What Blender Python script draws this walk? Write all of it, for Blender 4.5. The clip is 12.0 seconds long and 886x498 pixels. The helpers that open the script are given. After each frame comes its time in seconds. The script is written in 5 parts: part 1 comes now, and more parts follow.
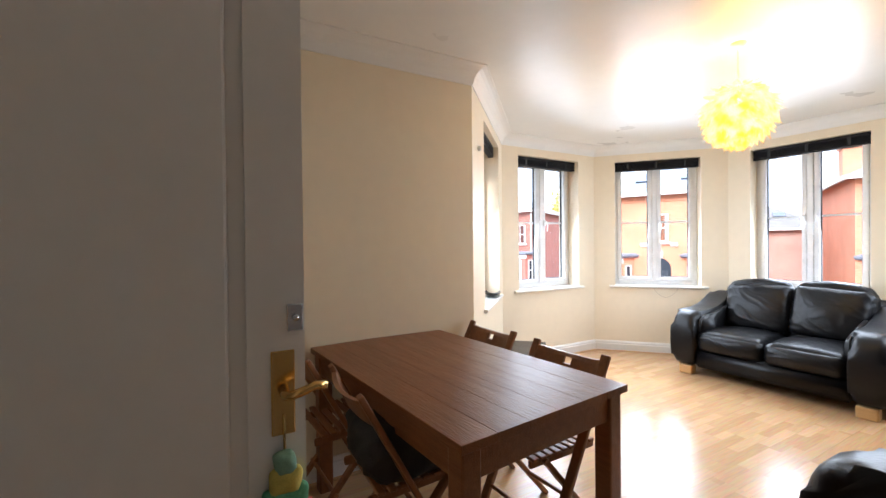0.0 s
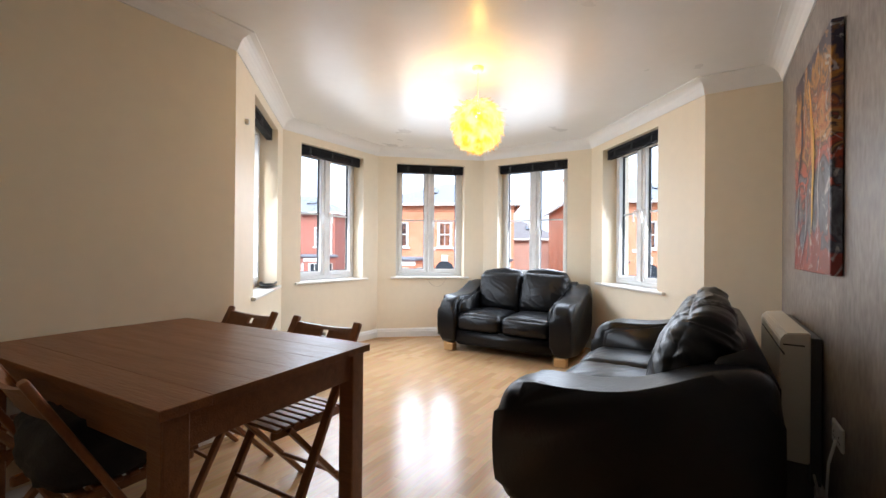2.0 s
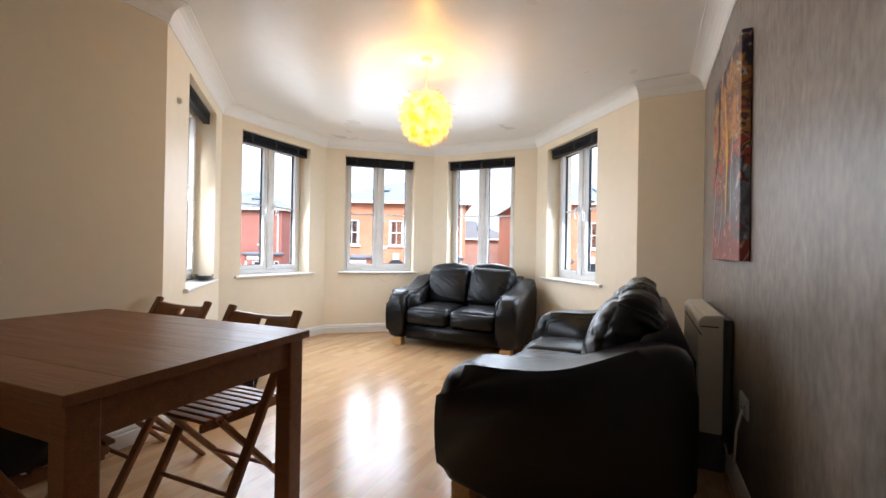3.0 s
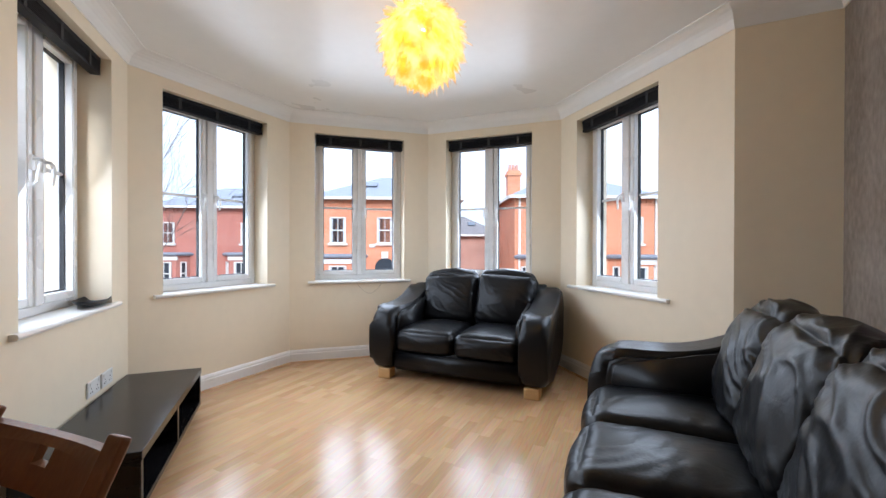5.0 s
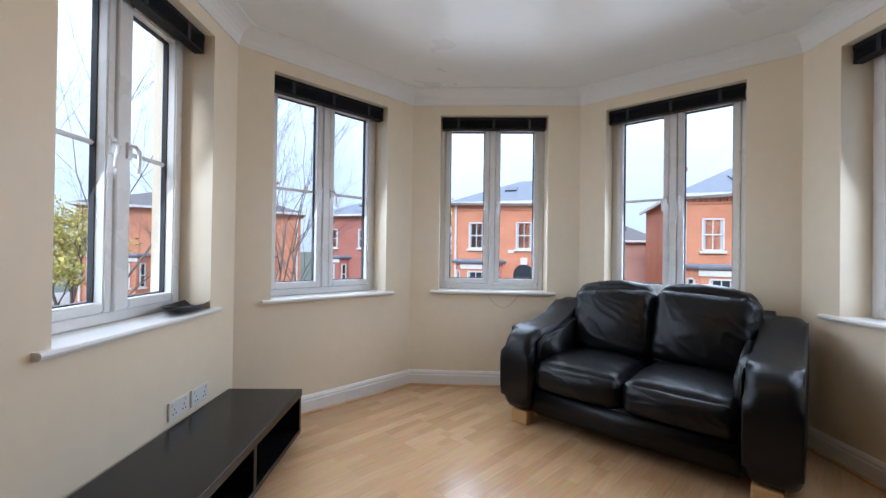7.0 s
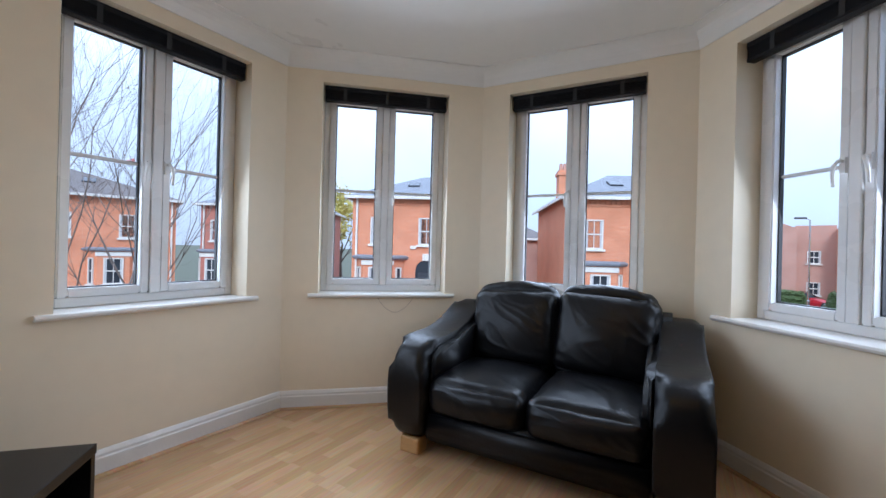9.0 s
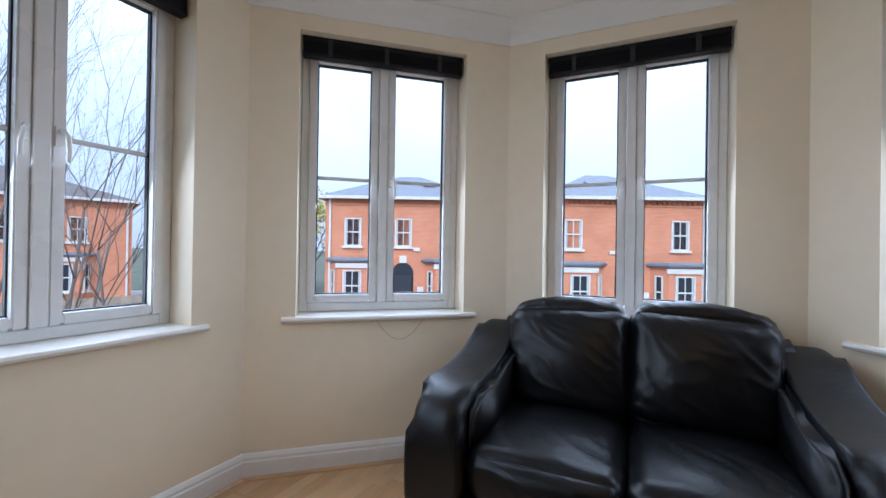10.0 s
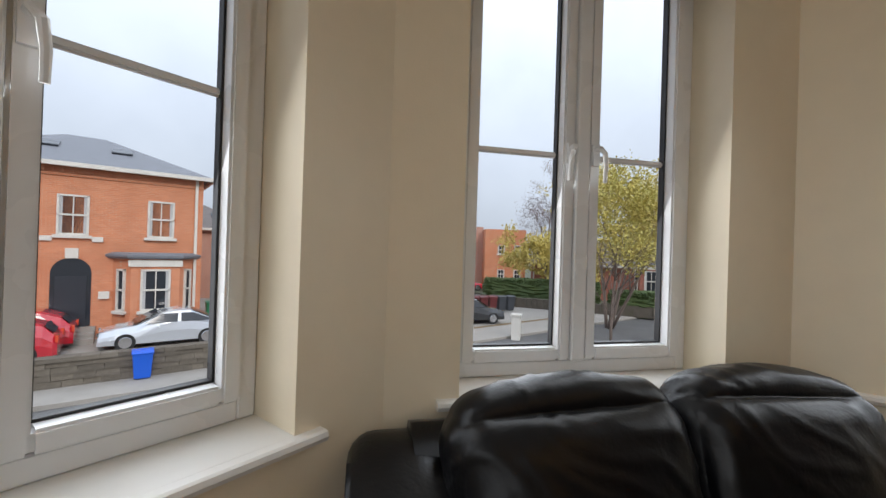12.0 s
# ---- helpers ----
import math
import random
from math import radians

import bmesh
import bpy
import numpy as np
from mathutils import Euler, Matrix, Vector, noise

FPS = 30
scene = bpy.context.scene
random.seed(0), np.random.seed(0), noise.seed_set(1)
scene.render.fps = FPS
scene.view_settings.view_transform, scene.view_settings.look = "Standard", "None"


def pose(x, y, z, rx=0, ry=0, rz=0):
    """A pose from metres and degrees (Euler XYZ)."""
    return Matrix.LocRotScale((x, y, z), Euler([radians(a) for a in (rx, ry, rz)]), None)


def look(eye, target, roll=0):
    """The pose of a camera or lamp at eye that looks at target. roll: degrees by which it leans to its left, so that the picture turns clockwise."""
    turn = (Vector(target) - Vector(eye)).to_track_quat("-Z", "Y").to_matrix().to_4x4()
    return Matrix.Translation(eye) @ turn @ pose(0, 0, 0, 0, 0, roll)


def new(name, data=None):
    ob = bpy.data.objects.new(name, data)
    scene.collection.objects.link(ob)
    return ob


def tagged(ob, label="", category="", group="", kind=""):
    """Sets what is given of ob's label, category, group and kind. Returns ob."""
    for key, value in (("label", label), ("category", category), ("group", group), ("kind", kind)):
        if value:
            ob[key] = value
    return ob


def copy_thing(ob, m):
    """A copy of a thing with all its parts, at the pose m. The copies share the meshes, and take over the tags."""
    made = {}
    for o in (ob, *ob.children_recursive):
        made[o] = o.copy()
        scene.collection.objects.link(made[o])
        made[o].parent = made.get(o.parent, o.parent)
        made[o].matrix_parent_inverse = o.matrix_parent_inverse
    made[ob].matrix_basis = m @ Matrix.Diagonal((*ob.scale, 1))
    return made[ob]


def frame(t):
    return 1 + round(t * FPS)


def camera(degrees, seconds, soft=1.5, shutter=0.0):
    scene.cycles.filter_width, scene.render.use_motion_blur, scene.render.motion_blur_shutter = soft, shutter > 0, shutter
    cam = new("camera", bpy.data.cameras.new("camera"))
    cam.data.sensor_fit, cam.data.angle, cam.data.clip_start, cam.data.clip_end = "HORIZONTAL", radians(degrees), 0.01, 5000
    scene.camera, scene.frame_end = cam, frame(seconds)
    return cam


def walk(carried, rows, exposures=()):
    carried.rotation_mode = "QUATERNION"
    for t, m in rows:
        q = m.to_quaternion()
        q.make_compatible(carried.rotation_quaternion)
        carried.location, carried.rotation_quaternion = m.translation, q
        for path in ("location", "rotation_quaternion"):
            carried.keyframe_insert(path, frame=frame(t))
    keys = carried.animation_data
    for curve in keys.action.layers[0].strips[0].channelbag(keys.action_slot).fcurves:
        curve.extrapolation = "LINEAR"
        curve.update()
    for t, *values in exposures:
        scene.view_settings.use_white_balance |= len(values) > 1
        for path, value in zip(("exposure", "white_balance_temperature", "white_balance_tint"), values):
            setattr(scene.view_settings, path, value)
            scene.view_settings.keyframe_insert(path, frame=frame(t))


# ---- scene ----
cam = camera(95.3, 12.0)
PATH = [
    (0, (0.334, 0.202, 1.288), (-0.287, 2.103, 1.27), -0.6),
    (0.5, (0.385, 0.269, 1.277), (0.196, 2.26, 1.263), -0.3),
    (1, (0.45, 0.249, 1.245), (0.498, 2.249, 1.232), -0.1),
    (1.5, (0.512, 0.209, 1.184), (0.72, 2.199, 1.184), 0.3),
    (2, (0.544, 0.186, 1.139), (0.869, 2.159, 1.145), 0.5),
    (2.5, (0.574, 0.181, 1.102), (1.008, 2.133, 1.109), 0.7),
    (3, (0.579, 0.176, 1.079), (1.134, 2.097, 1.086), 1.0),
    (5, (0.793, 1.252, 1.133), (1.398, 3.158, 1.123), 0.1),
    (5.5, (0.868, 1.55, 1.108), (1.271, 3.509, 1.103), -0.4),
    (6, (0.895, 1.805, 1.101), (1.034, 3.8, 1.106), -0.3),
    (6.5, (0.869, 2.011, 1.105), (0.819, 4.01, 1.115), 0.2),
    (7, (0.941, 2.064, 1.111), (0.873, 4.063, 1.126), 0.8),
    (7.5, (0.998, 2.08, 1.112), (1.036, 4.079, 1.125), 1.3),
    (9.6, (1.075, 2.926, 1.128), (1.567, 4.864, 1.132), 1.1),
    (10, (0.964, 3.266, 1.138), (1.497, 5.194, 1.148), 0.9),
    (10.5, (0.923, 3.723, 1.146), (1.494, 5.64, 1.146), 0.9),
    (11, (0.922, 4.169, 1.192), (1.565, 6.063, 1.182), 1.0),
    (11.5, (1.022, 4.472, 1.165), (2.079, 6.17, 1.186), 1.5),
    (12, (1.193, 4.678, 1.198), (2.778, 5.898, 1.205), 1.8),
]
EXPOSURE_ROWS = [
    (0.0, 2.0, 5900, 10), (0.5, 1.8, 5900, 10), (1.0, 1.65, 6000, 10), (3.0, 1.55, 6000, 10), (5.0, 1.15, 5750, 10),
    (7.0, 0.70, 5550, 10), (9.5, 0.60, 5400, 10), (10.5, 0.52, 5350, 10), (12.0, 0.02, 6700, 10)]
walk(cam, [(t, look(eye, target, roll)) for t, eye, target, roll in PATH], EXPOSURE_ROWS)

# ---- world and light ----
world = bpy.data.worlds.new("overcast_sky")
scene.world = world
world.use_nodes = True
wn, wl = world.node_tree.nodes, world.node_tree.links
wn.clear()
sky = wn.new("ShaderNodeTexSky")
sky.sky_type, sky.sun_disc, sky.sun_elevation, sky.sun_rotation = "NISHITA", False, radians(35), radians(200)
sky.air_density, sky.dust_density = 1.0, 3.0
cloud = wn.new("ShaderNodeTexNoise")
cloud.inputs["Scale"].default_value, cloud.inputs["Detail"].default_value = 3.0, 5.0
ramp = wn.new("ShaderNodeMapRange")
ramp.inputs["From Min"].default_value, ramp.inputs["From Max"].default_value = 0.3, 0.75
ramp.inputs["To Min"].default_value, ramp.inputs["To Max"].default_value = 0.95, 0.72
wl.new(cloud.outputs["Fac"], ramp.inputs["Value"])
mixw = wn.new("ShaderNodeMixRGB")
mixw.inputs["Color2"].default_value = (12.8, 14.3, 16.4, 1)
wl.new(ramp.outputs["Result"], mixw.inputs["Fac"])
wl.new(sky.outputs["Color"], mixw.inputs["Color1"])
bg = wn.new("ShaderNodeBackground")
bg.inputs["Strength"].default_value = 0.15
# an overcast sky is three times as bright overhead as at the horizon
wtc, wsep, wgrad, wmul = wn.new("ShaderNodeTexCoord"), wn.new("ShaderNodeSeparateXYZ"), wn.new("ShaderNodeMapRange"), wn.new("ShaderNodeVectorMath")
wl.new(wtc.outputs["Generated"], wsep.inputs["Vector"])
wl.new(wsep.outputs["Z"], wgrad.inputs["Value"])
wgrad.inputs["From Min"].default_value, wgrad.inputs["From Max"].default_value = 0.0, 1.0
wgrad.inputs["To Min"].default_value, wgrad.inputs["To Max"].default_value = 0.33, 1.0
wmul.operation = "SCALE"
wl.new(mixw.outputs["Color"], wmul.inputs[0])
wl.new(wgrad.outputs["Result"], wmul.inputs["Scale"])
wl.new(wmul.outputs["Vector"], bg.inputs["Color"])
wout = wn.new("ShaderNodeOutputWorld")
wl.new(bg.outputs["Background"], wout.inputs["Surface"])

sun_data = bpy.data.lights.new("sun", "SUN")
sun_data.energy, sun_data.angle, sun_data.color = 1.5, radians(15), (1.0, 0.96, 0.9)
sun = new("sun", sun_data)
sun.matrix_world = look((0, 0, 30), (Vector((0, 0, 30)) - Vector((math.sin(radians(200)) * math.cos(radians(35)), math.cos(radians(200)) * math.cos(radians(35)), math.sin(radians(35))))))

DAYLIGHT = 6.3  # watts of the lamp added inside each bay window for sky light
bulb_data = bpy.data.lights.new("bulb_light", "POINT")
bulb_data.energy, bulb_data.color, bulb_data.shadow_soft_size = 25.0, (1.0, 0.64, 0.115), 0.06
LAMP = Vector((1.25, 3.0, 2.05))
bulb_light = new("bulb_light", bulb_data)
bulb_light.location = LAMP


# ---- materials ----
def material(name, color, rough=0.5, metal=0.0, vary=0.0, scale=8.0, bump=0.0, bump_scale=60.0, stretch=(1, 1, 1), second=None, random_tone=0.0, coat=0.0, spec=0.5, coords="Object"):
    m = bpy.data.materials.new(name)
    m.use_nodes = True
    n, l = m.node_tree.nodes, m.node_tree.links
    p = n["Principled BSDF"]
    p.inputs["Roughness"].default_value, p.inputs["Metallic"].default_value = rough, metal
    p.inputs["Coat Weight"].default_value = coat
    p.inputs["Specular IOR Level"].default_value = spec
    p.inputs["Base Color"].default_value = (*color, 1)
    tc, mp = n.new("ShaderNodeTexCoord"), n.new("ShaderNodeMapping")
    mp.inputs["Scale"].default_value = stretch
    l.new(tc.outputs[coords], mp.inputs["Vector"])
    if vary or second:
        big, small, add = n.new("ShaderNodeTexNoise"), n.new("ShaderNodeTexNoise"), n.new("ShaderNodeMath")
        big.inputs["Scale"].default_value, small.inputs["Scale"].default_value = scale, scale * 7
        big.inputs["Detail"].default_value = small.inputs["Detail"].default_value = 4
        l.new(mp.outputs["Vector"], big.inputs["Vector"])
        l.new(mp.outputs["Vector"], small.inputs["Vector"])
        add.operation = "ADD"
        l.new(big.outputs["Fac"], add.inputs[0])
        l.new(small.outputs["Fac"], add.inputs[1])
        rng = n.new("ShaderNodeMapRange")
        rng.inputs["From Min"].default_value, rng.inputs["From Max"].default_value = 0.7, 1.3
        l.new(add.outputs["Value"], rng.inputs["Value"])
        mix = n.new("ShaderNodeMixRGB")
        other = second or tuple(c * (1 - vary) for c in color)
        mix.inputs["Color1"].default_value, mix.inputs["Color2"].default_value = (*color, 1), (*other, 1)
        l.new(rng.outputs["Result"], mix.inputs["Fac"])
        last = mix.outputs["Color"]
        if random_tone:
            info, hsv, rr = n.new("ShaderNodeObjectInfo"), n.new("ShaderNodeHueSaturation"), n.new("ShaderNodeMapRange")
            rr.inputs["To Min"].default_value, rr.inputs["To Max"].default_value = 1 - random_tone, 1 + random_tone
            l.new(info.outputs["Random"], rr.inputs["Value"])
            l.new(rr.outputs["Result"], hsv.inputs["Value"])
            l.new(last, hsv.inputs["Color"])
            last = hsv.outputs["Color"]
        l.new(last, p.inputs["Base Color"])
        rv = n.new("ShaderNodeMapRange")
        rv.inputs["To Min"].default_value, rv.inputs["To Max"].default_value = max(rough - 0.07, 0.02), min(rough + 0.07, 1)
        l.new(big.outputs["Fac"], rv.inputs["Value"])
        l.new(rv.outputs["Result"], p.inputs["Roughness"])
    if bump:
        bn, bu = n.new("ShaderNodeTexNoise"), n.new("ShaderNodeBump")
        bn.inputs["Scale"].default_value, bn.inputs["Detail"].default_value = bump_scale, 5
        bu.inputs["Strength"].default_value, bu.inputs["Distance"].default_value = bump, 0.01
        l.new(mp.outputs["Vector"], bn.inputs["Vector"])
        l.new(bn.outputs["Fac"], bu.inputs["Height"])
        l.new(bu.outputs["Normal"], p.inputs["Normal"])
    return m


def brick_material(name, one, two, mortar, scale=1.0):
    m = material(name, one, 0.85, vary=0.2)
    n, l = m.node_tree.nodes, m.node_tree.links
    p = n["Principled BSDF"]
    tc, sep, com, add = n.new("ShaderNodeTexCoord"), n.new("ShaderNodeSeparateXYZ"), n.new("ShaderNodeCombineXYZ"), n.new("ShaderNodeMath")
    add.operation = "ADD"
    l.new(tc.outputs["Object"], sep.inputs["Vector"])
    l.new(sep.outputs["X"], add.inputs[0])
    l.new(sep.outputs["Y"], add.inputs[1])
    l.new(add.outputs["Value"], com.inputs["X"])
    l.new(sep.outputs["Z"], com.inputs["Y"])
    br = n.new("ShaderNodeTexBrick")
    for key, v in (("Color1", one), ("Color2", two), ("Mortar", mortar)):
        br.inputs[key].default_value = (*v, 1)
    br.inputs["Scale"].default_value = 1.0
    br.inputs["Mortar Size"].default_value, br.inputs["Brick Width"].default_value, br.inputs["Row Height"].default_value = 0.008, 0.225 * scale, 0.075 * scale
    l.new(com.outputs["Vector"], br.inputs["Vector"])
    stain, mix, rng = n.new("ShaderNodeTexNoise"), n.new("ShaderNodeMixRGB"), n.new("ShaderNodeMapRange")
    stain.inputs["Scale"].default_value, stain.inputs["Detail"].default_value = 0.7, 6
    rng.inputs["From Min"].default_value, rng.inputs["From Max"].default_value, rng.inputs["To Max"].default_value = 0.45, 0.8, 0.6
    l.new(tc.outputs["Object"], stain.inputs["Vector"])
    l.new(stain.outputs["Fac"], rng.inputs["Value"])
    l.new(rng.outputs["Result"], mix.inputs["Fac"])
    l.new(br.outputs["Color"], mix.inputs["Color1"])
    mix.inputs["Color2"].default_value = (*[c * 0.55 for c in one], 1)
    l.new(mix.outputs["Color"], p.inputs["Base Color"])
    bu = n.new("ShaderNodeBump")
    bu.inputs["Strength"].default_value = 0.4
    l.new(br.outputs["Fac"], bu.inputs["Height"])
    bu.invert = True
    l.new(bu.outputs["Normal"], p.inputs["Normal"])
    return m


CREAM = material("cream_wall_paint", (0.84, 0.735, 0.56), 0.5, vary=0.05, scale=1.6, bump=0.06, bump_scale=180)
WHITE_CEILING = material("white_gloss_ceiling_paint", (0.84, 0.83, 0.80), 0.30, vary=0.03, scale=2, bump=0.03, bump_scale=5, spec=0.24)
GREY_WALL = material("taupe_rag_rolled_paint", (0.15, 0.122, 0.102), 0.42, scale=5.0, second=(0.33, 0.285, 0.25), bump=0.12, bump_scale=14, stretch=(1, 1, 0.5))
WHITE_GLOSS = material("white_gloss_paint", (0.78, 0.76, 0.72), 0.3, vary=0.04, scale=3)
UPVC = material("white_upvc", (0.80, 0.80, 0.80), 0.28, vary=0.04, scale=4)
GASKET = material("black_rubber_gasket", (0.02, 0.02, 0.022), 0.6)
BLACK_BLIND = material("black_venetian_slat", (0.010, 0.010, 0.013), 0.5, vary=0.2, spec=0.2)
LEATHER = material("black_leather", (0.003, 0.003, 0.004), 0.36, vary=0.3, scale=5, bump=0.06, bump_scale=110, spec=0.3)


def crease(m, scale, strength):
    """Soft ridged folds on top of the grain of m."""
    n, l = m.node_tree.nodes, m.node_tree.links
    tc, no, off, rid, bu = n.new("ShaderNodeTexCoord"), n.new("ShaderNodeTexNoise"), n.new("ShaderNodeMath"), n.new("ShaderNodeMath"), n.new("ShaderNodeBump")
    no.inputs["Scale"].default_value, no.inputs["Detail"].default_value, no.inputs["Distortion"].default_value = scale, 3, 1.2
    off.operation, off.inputs[1].default_value, rid.operation = "SUBTRACT", 0.5, "ABSOLUTE"
    bu.inputs["Strength"].default_value, bu.inputs["Distance"].default_value = strength, 0.02
    l.new(tc.outputs["Object"], no.inputs["Vector"])
    l.new(no.outputs["Fac"], off.inputs[0])
    l.new(off.outputs["Value"], rid.inputs[0])
    l.new(rid.outputs["Value"], bu.inputs["Height"])
    p = n["Principled BSDF"]
    l.new(p.inputs["Normal"].links[0].from_socket, bu.inputs["Normal"])
    l.new(bu.outputs["Normal"], p.inputs["Normal"])


crease(LEATHER, 9.0, 0.12)
PINE_FOOT = material("light_beech_foot", (0.56, 0.33, 0.13), 0.4, vary=0.2, scale=5, stretch=(1, 8, 8))
TABLE_WOOD = material("brown_stained_pine", (0.235, 0.092, 0.033), 0.34, scale=3.0, second=(0.155, 0.057, 0.02), bump=0.25, bump_scale=14, stretch=(1, 14, 14), random_tone=0.06, spec=0.35)
CHAIR_WOOD = material("brown_stained_beech", (0.27, 0.105, 0.035), 0.38, scale=4.0, second=(0.18, 0.068, 0.023), bump=0.1, bump_scale=30, stretch=(3, 3, 1))
BLACKWOOD = material("black_brown_veneer", (0.010, 0.009, 0.0095), 0.2, vary=0.4, scale=3, bump=0.06, bump_scale=40, stretch=(8, 1, 8), spec=0.3)
BRASS = material("polished_brass", (0.72, 0.47, 0.16), 0.18, metal=1.0, vary=0.15)
CHROME = material("satin_chrome", (0.6, 0.6, 0.62), 0.2, metal=1.0)
PLASTIC_WHITE = material("white_plastic", (0.74, 0.73, 0.70), 0.35, vary=0.03)
HEATER_BEIGE = material("cream_metal_heater", (0.66, 0.62, 0.54), 0.4, vary=0.04)
DARK_METAL = material("dark_grey_metal", (0.05, 0.05, 0.055), 0.4)
BLACK_CLOTH = material("black_bag_cloth", (0.012, 0.012, 0.014), 0.7, vary=0.3, bump=0.3, bump_scale=120)
DISH_BLACK = material("black_pewter_dish", (0.03, 0.03, 0.032), 0.3, metal=0.5)
CABLE = material("brown_cable", (0.34, 0.25, 0.18), 0.5)
SLATE = material("grey_slate_roof", (0.20, 0.21, 0.235), 0.55, vary=0.3, scale=2.5, bump=0.5, bump_scale=6, stretch=(1, 1, 4))
TILE_ROOF = material("brown_concrete_tile_roof", (0.16, 0.135, 0.125), 0.7, vary=0.3, scale=2.5, bump=0.5, bump_scale=6)
STONE_TRIM = material("painted_stone_trim", (0.72, 0.69, 0.63), 0.6, vary=0.2, scale=3)
BRICK_ORANGE = brick_material("orange_red_brick", (0.68, 0.245, 0.115), (0.56, 0.18, 0.08), (0.56, 0.38, 0.27))
BRICK_RED = brick_material("dark_red_brick", (0.46, 0.155, 0.105), (0.39, 0.125, 0.09), (0.33, 0.21, 0.17))
BRICK_PINK = brick_material("buff_pink_brick", (0.52, 0.27, 0.19), (0.46, 0.22, 0.16), (0.45, 0.36, 0.31))
ASPHALT = material("asphalt", (0.12, 0.117, 0.115), 0.85, vary=0.3, scale=0.6, bump=0.2, bump_scale=40)
PAVING = material("concrete_paving", (0.36, 0.335, 0.30), 0.85, vary=0.25, scale=0.8, bump=0.2, bump_scale=20)
GRASS = material("rough_grass", (0.11, 0.115, 0.07), 0.9, vary=0.45, scale=0.8, bump=0.6, bump_scale=30)
LEAFLITTER = material("fallen_leaves", (0.23, 0.13, 0.06), 0.9, scale=1.5, second=(0.12, 0.10, 0.05), bump=0.5, bump_scale=20)
RUBBLE = material("grey_sandstone", (0.17, 0.145, 0.115), 0.9, vary=0.4, scale=3, bump=0.5, bump_scale=14, random_tone=0.2)
BARK = material("grey_brown_bark", (0.20, 0.155, 0.13), 0.9, vary=0.35, scale=6, bump=0.5, bump_scale=40)
TYRE = material("tyre_rubber", (0.018, 0.018, 0.019), 0.8)
FENCE_WOOD = material("weathered_fence_timber", (0.38, 0.31, 0.23), 0.85, vary=0.3, scale=3, random_tone=0.12)
DOOR_DARK = material("dark_painted_door", (0.03, 0.035, 0.045), 0.35, vary=0.1)
CURTAIN = material("pale_net_curtain", (0.52, 0.52, 0.52), 0.9, vary=0.2, scale=6, stretch=(6, 6, 1))
WINDOW_DARK = material("dark_window_glass", (0.035, 0.04, 0.05), 0.06, vary=0.2)


def leaf_material(name, color, other):
    m = material(name, color, 0.65, scale=1.2, second=other)
    m.node_tree.nodes["Principled BSDF"].inputs["Transmission Weight"].default_value = 0.0
    return m


LEAF_GREEN = leaf_material("yellowing_green_leaves", (0.36, 0.36, 0.10), (0.60, 0.46, 0.10))
LEAF_GOLD = leaf_material("golden_autumn_leaves", (0.58, 0.44, 0.11), (0.42, 0.37, 0.10))
LEAF_DARK = leaf_material("dark_hedge_leaves", (0.045, 0.085, 0.022), (0.08, 0.11, 0.03))
BERRY = material("red_rowan_berries", (0.62, 0.07, 0.03), 0.4)
LEAF_GREY = leaf_material("grey_purple_twigs", (0.16, 0.11, 0.11), (0.24, 0.19, 0.18))


def car_paint(name, color, metal=0.0):
    return material(name, color, 0.25, metal=metal, vary=0.03, coat=1.0)


def glass_material():
    m = bpy.data.materials.new("window_glass")
    m.use_nodes = True
    n, l = m.node_tree.nodes, m.node_tree.links
    n.clear()
    tr, gl, mix, fr, out = n.new("ShaderNodeBsdfTransparent"), n.new("ShaderNodeBsdfGlossy"), n.new("ShaderNodeMixShader"), n.new("ShaderNodeLayerWeight"), n.new("ShaderNodeOutputMaterial")
    pw, sc = n.new("ShaderNodeMath"), n.new("ShaderNodeMath")
    tr.inputs["Color"].default_value = (GLASS_TINT, GLASS_TINT * 1.01, GLASS_TINT * 1.03, 1)
    gl.inputs["Roughness"].default_value = 0.0
    fr.inputs["Blend"].default_value = 0.5
    pw.operation, pw.inputs[1].default_value = "POWER", 4.0
    sc.operation, sc.inputs[1].default_value = "MULTIPLY", 0.25
    l.new(fr.outputs["Facing"], pw.inputs[0])
    l.new(pw.outputs["Value"], sc.inputs[0])
    l.new(sc.outputs["Value"], mix.inputs["Fac"])
    l.new(tr.outputs["BSDF"], mix.inputs[1])
    l.new(gl.outputs["BSDF"], mix.inputs[2])
    l.new(mix.outputs["Shader"], out.inputs["Surface"])
    return m


GLASS_TINT = 0.92
GLASS = glass_material()


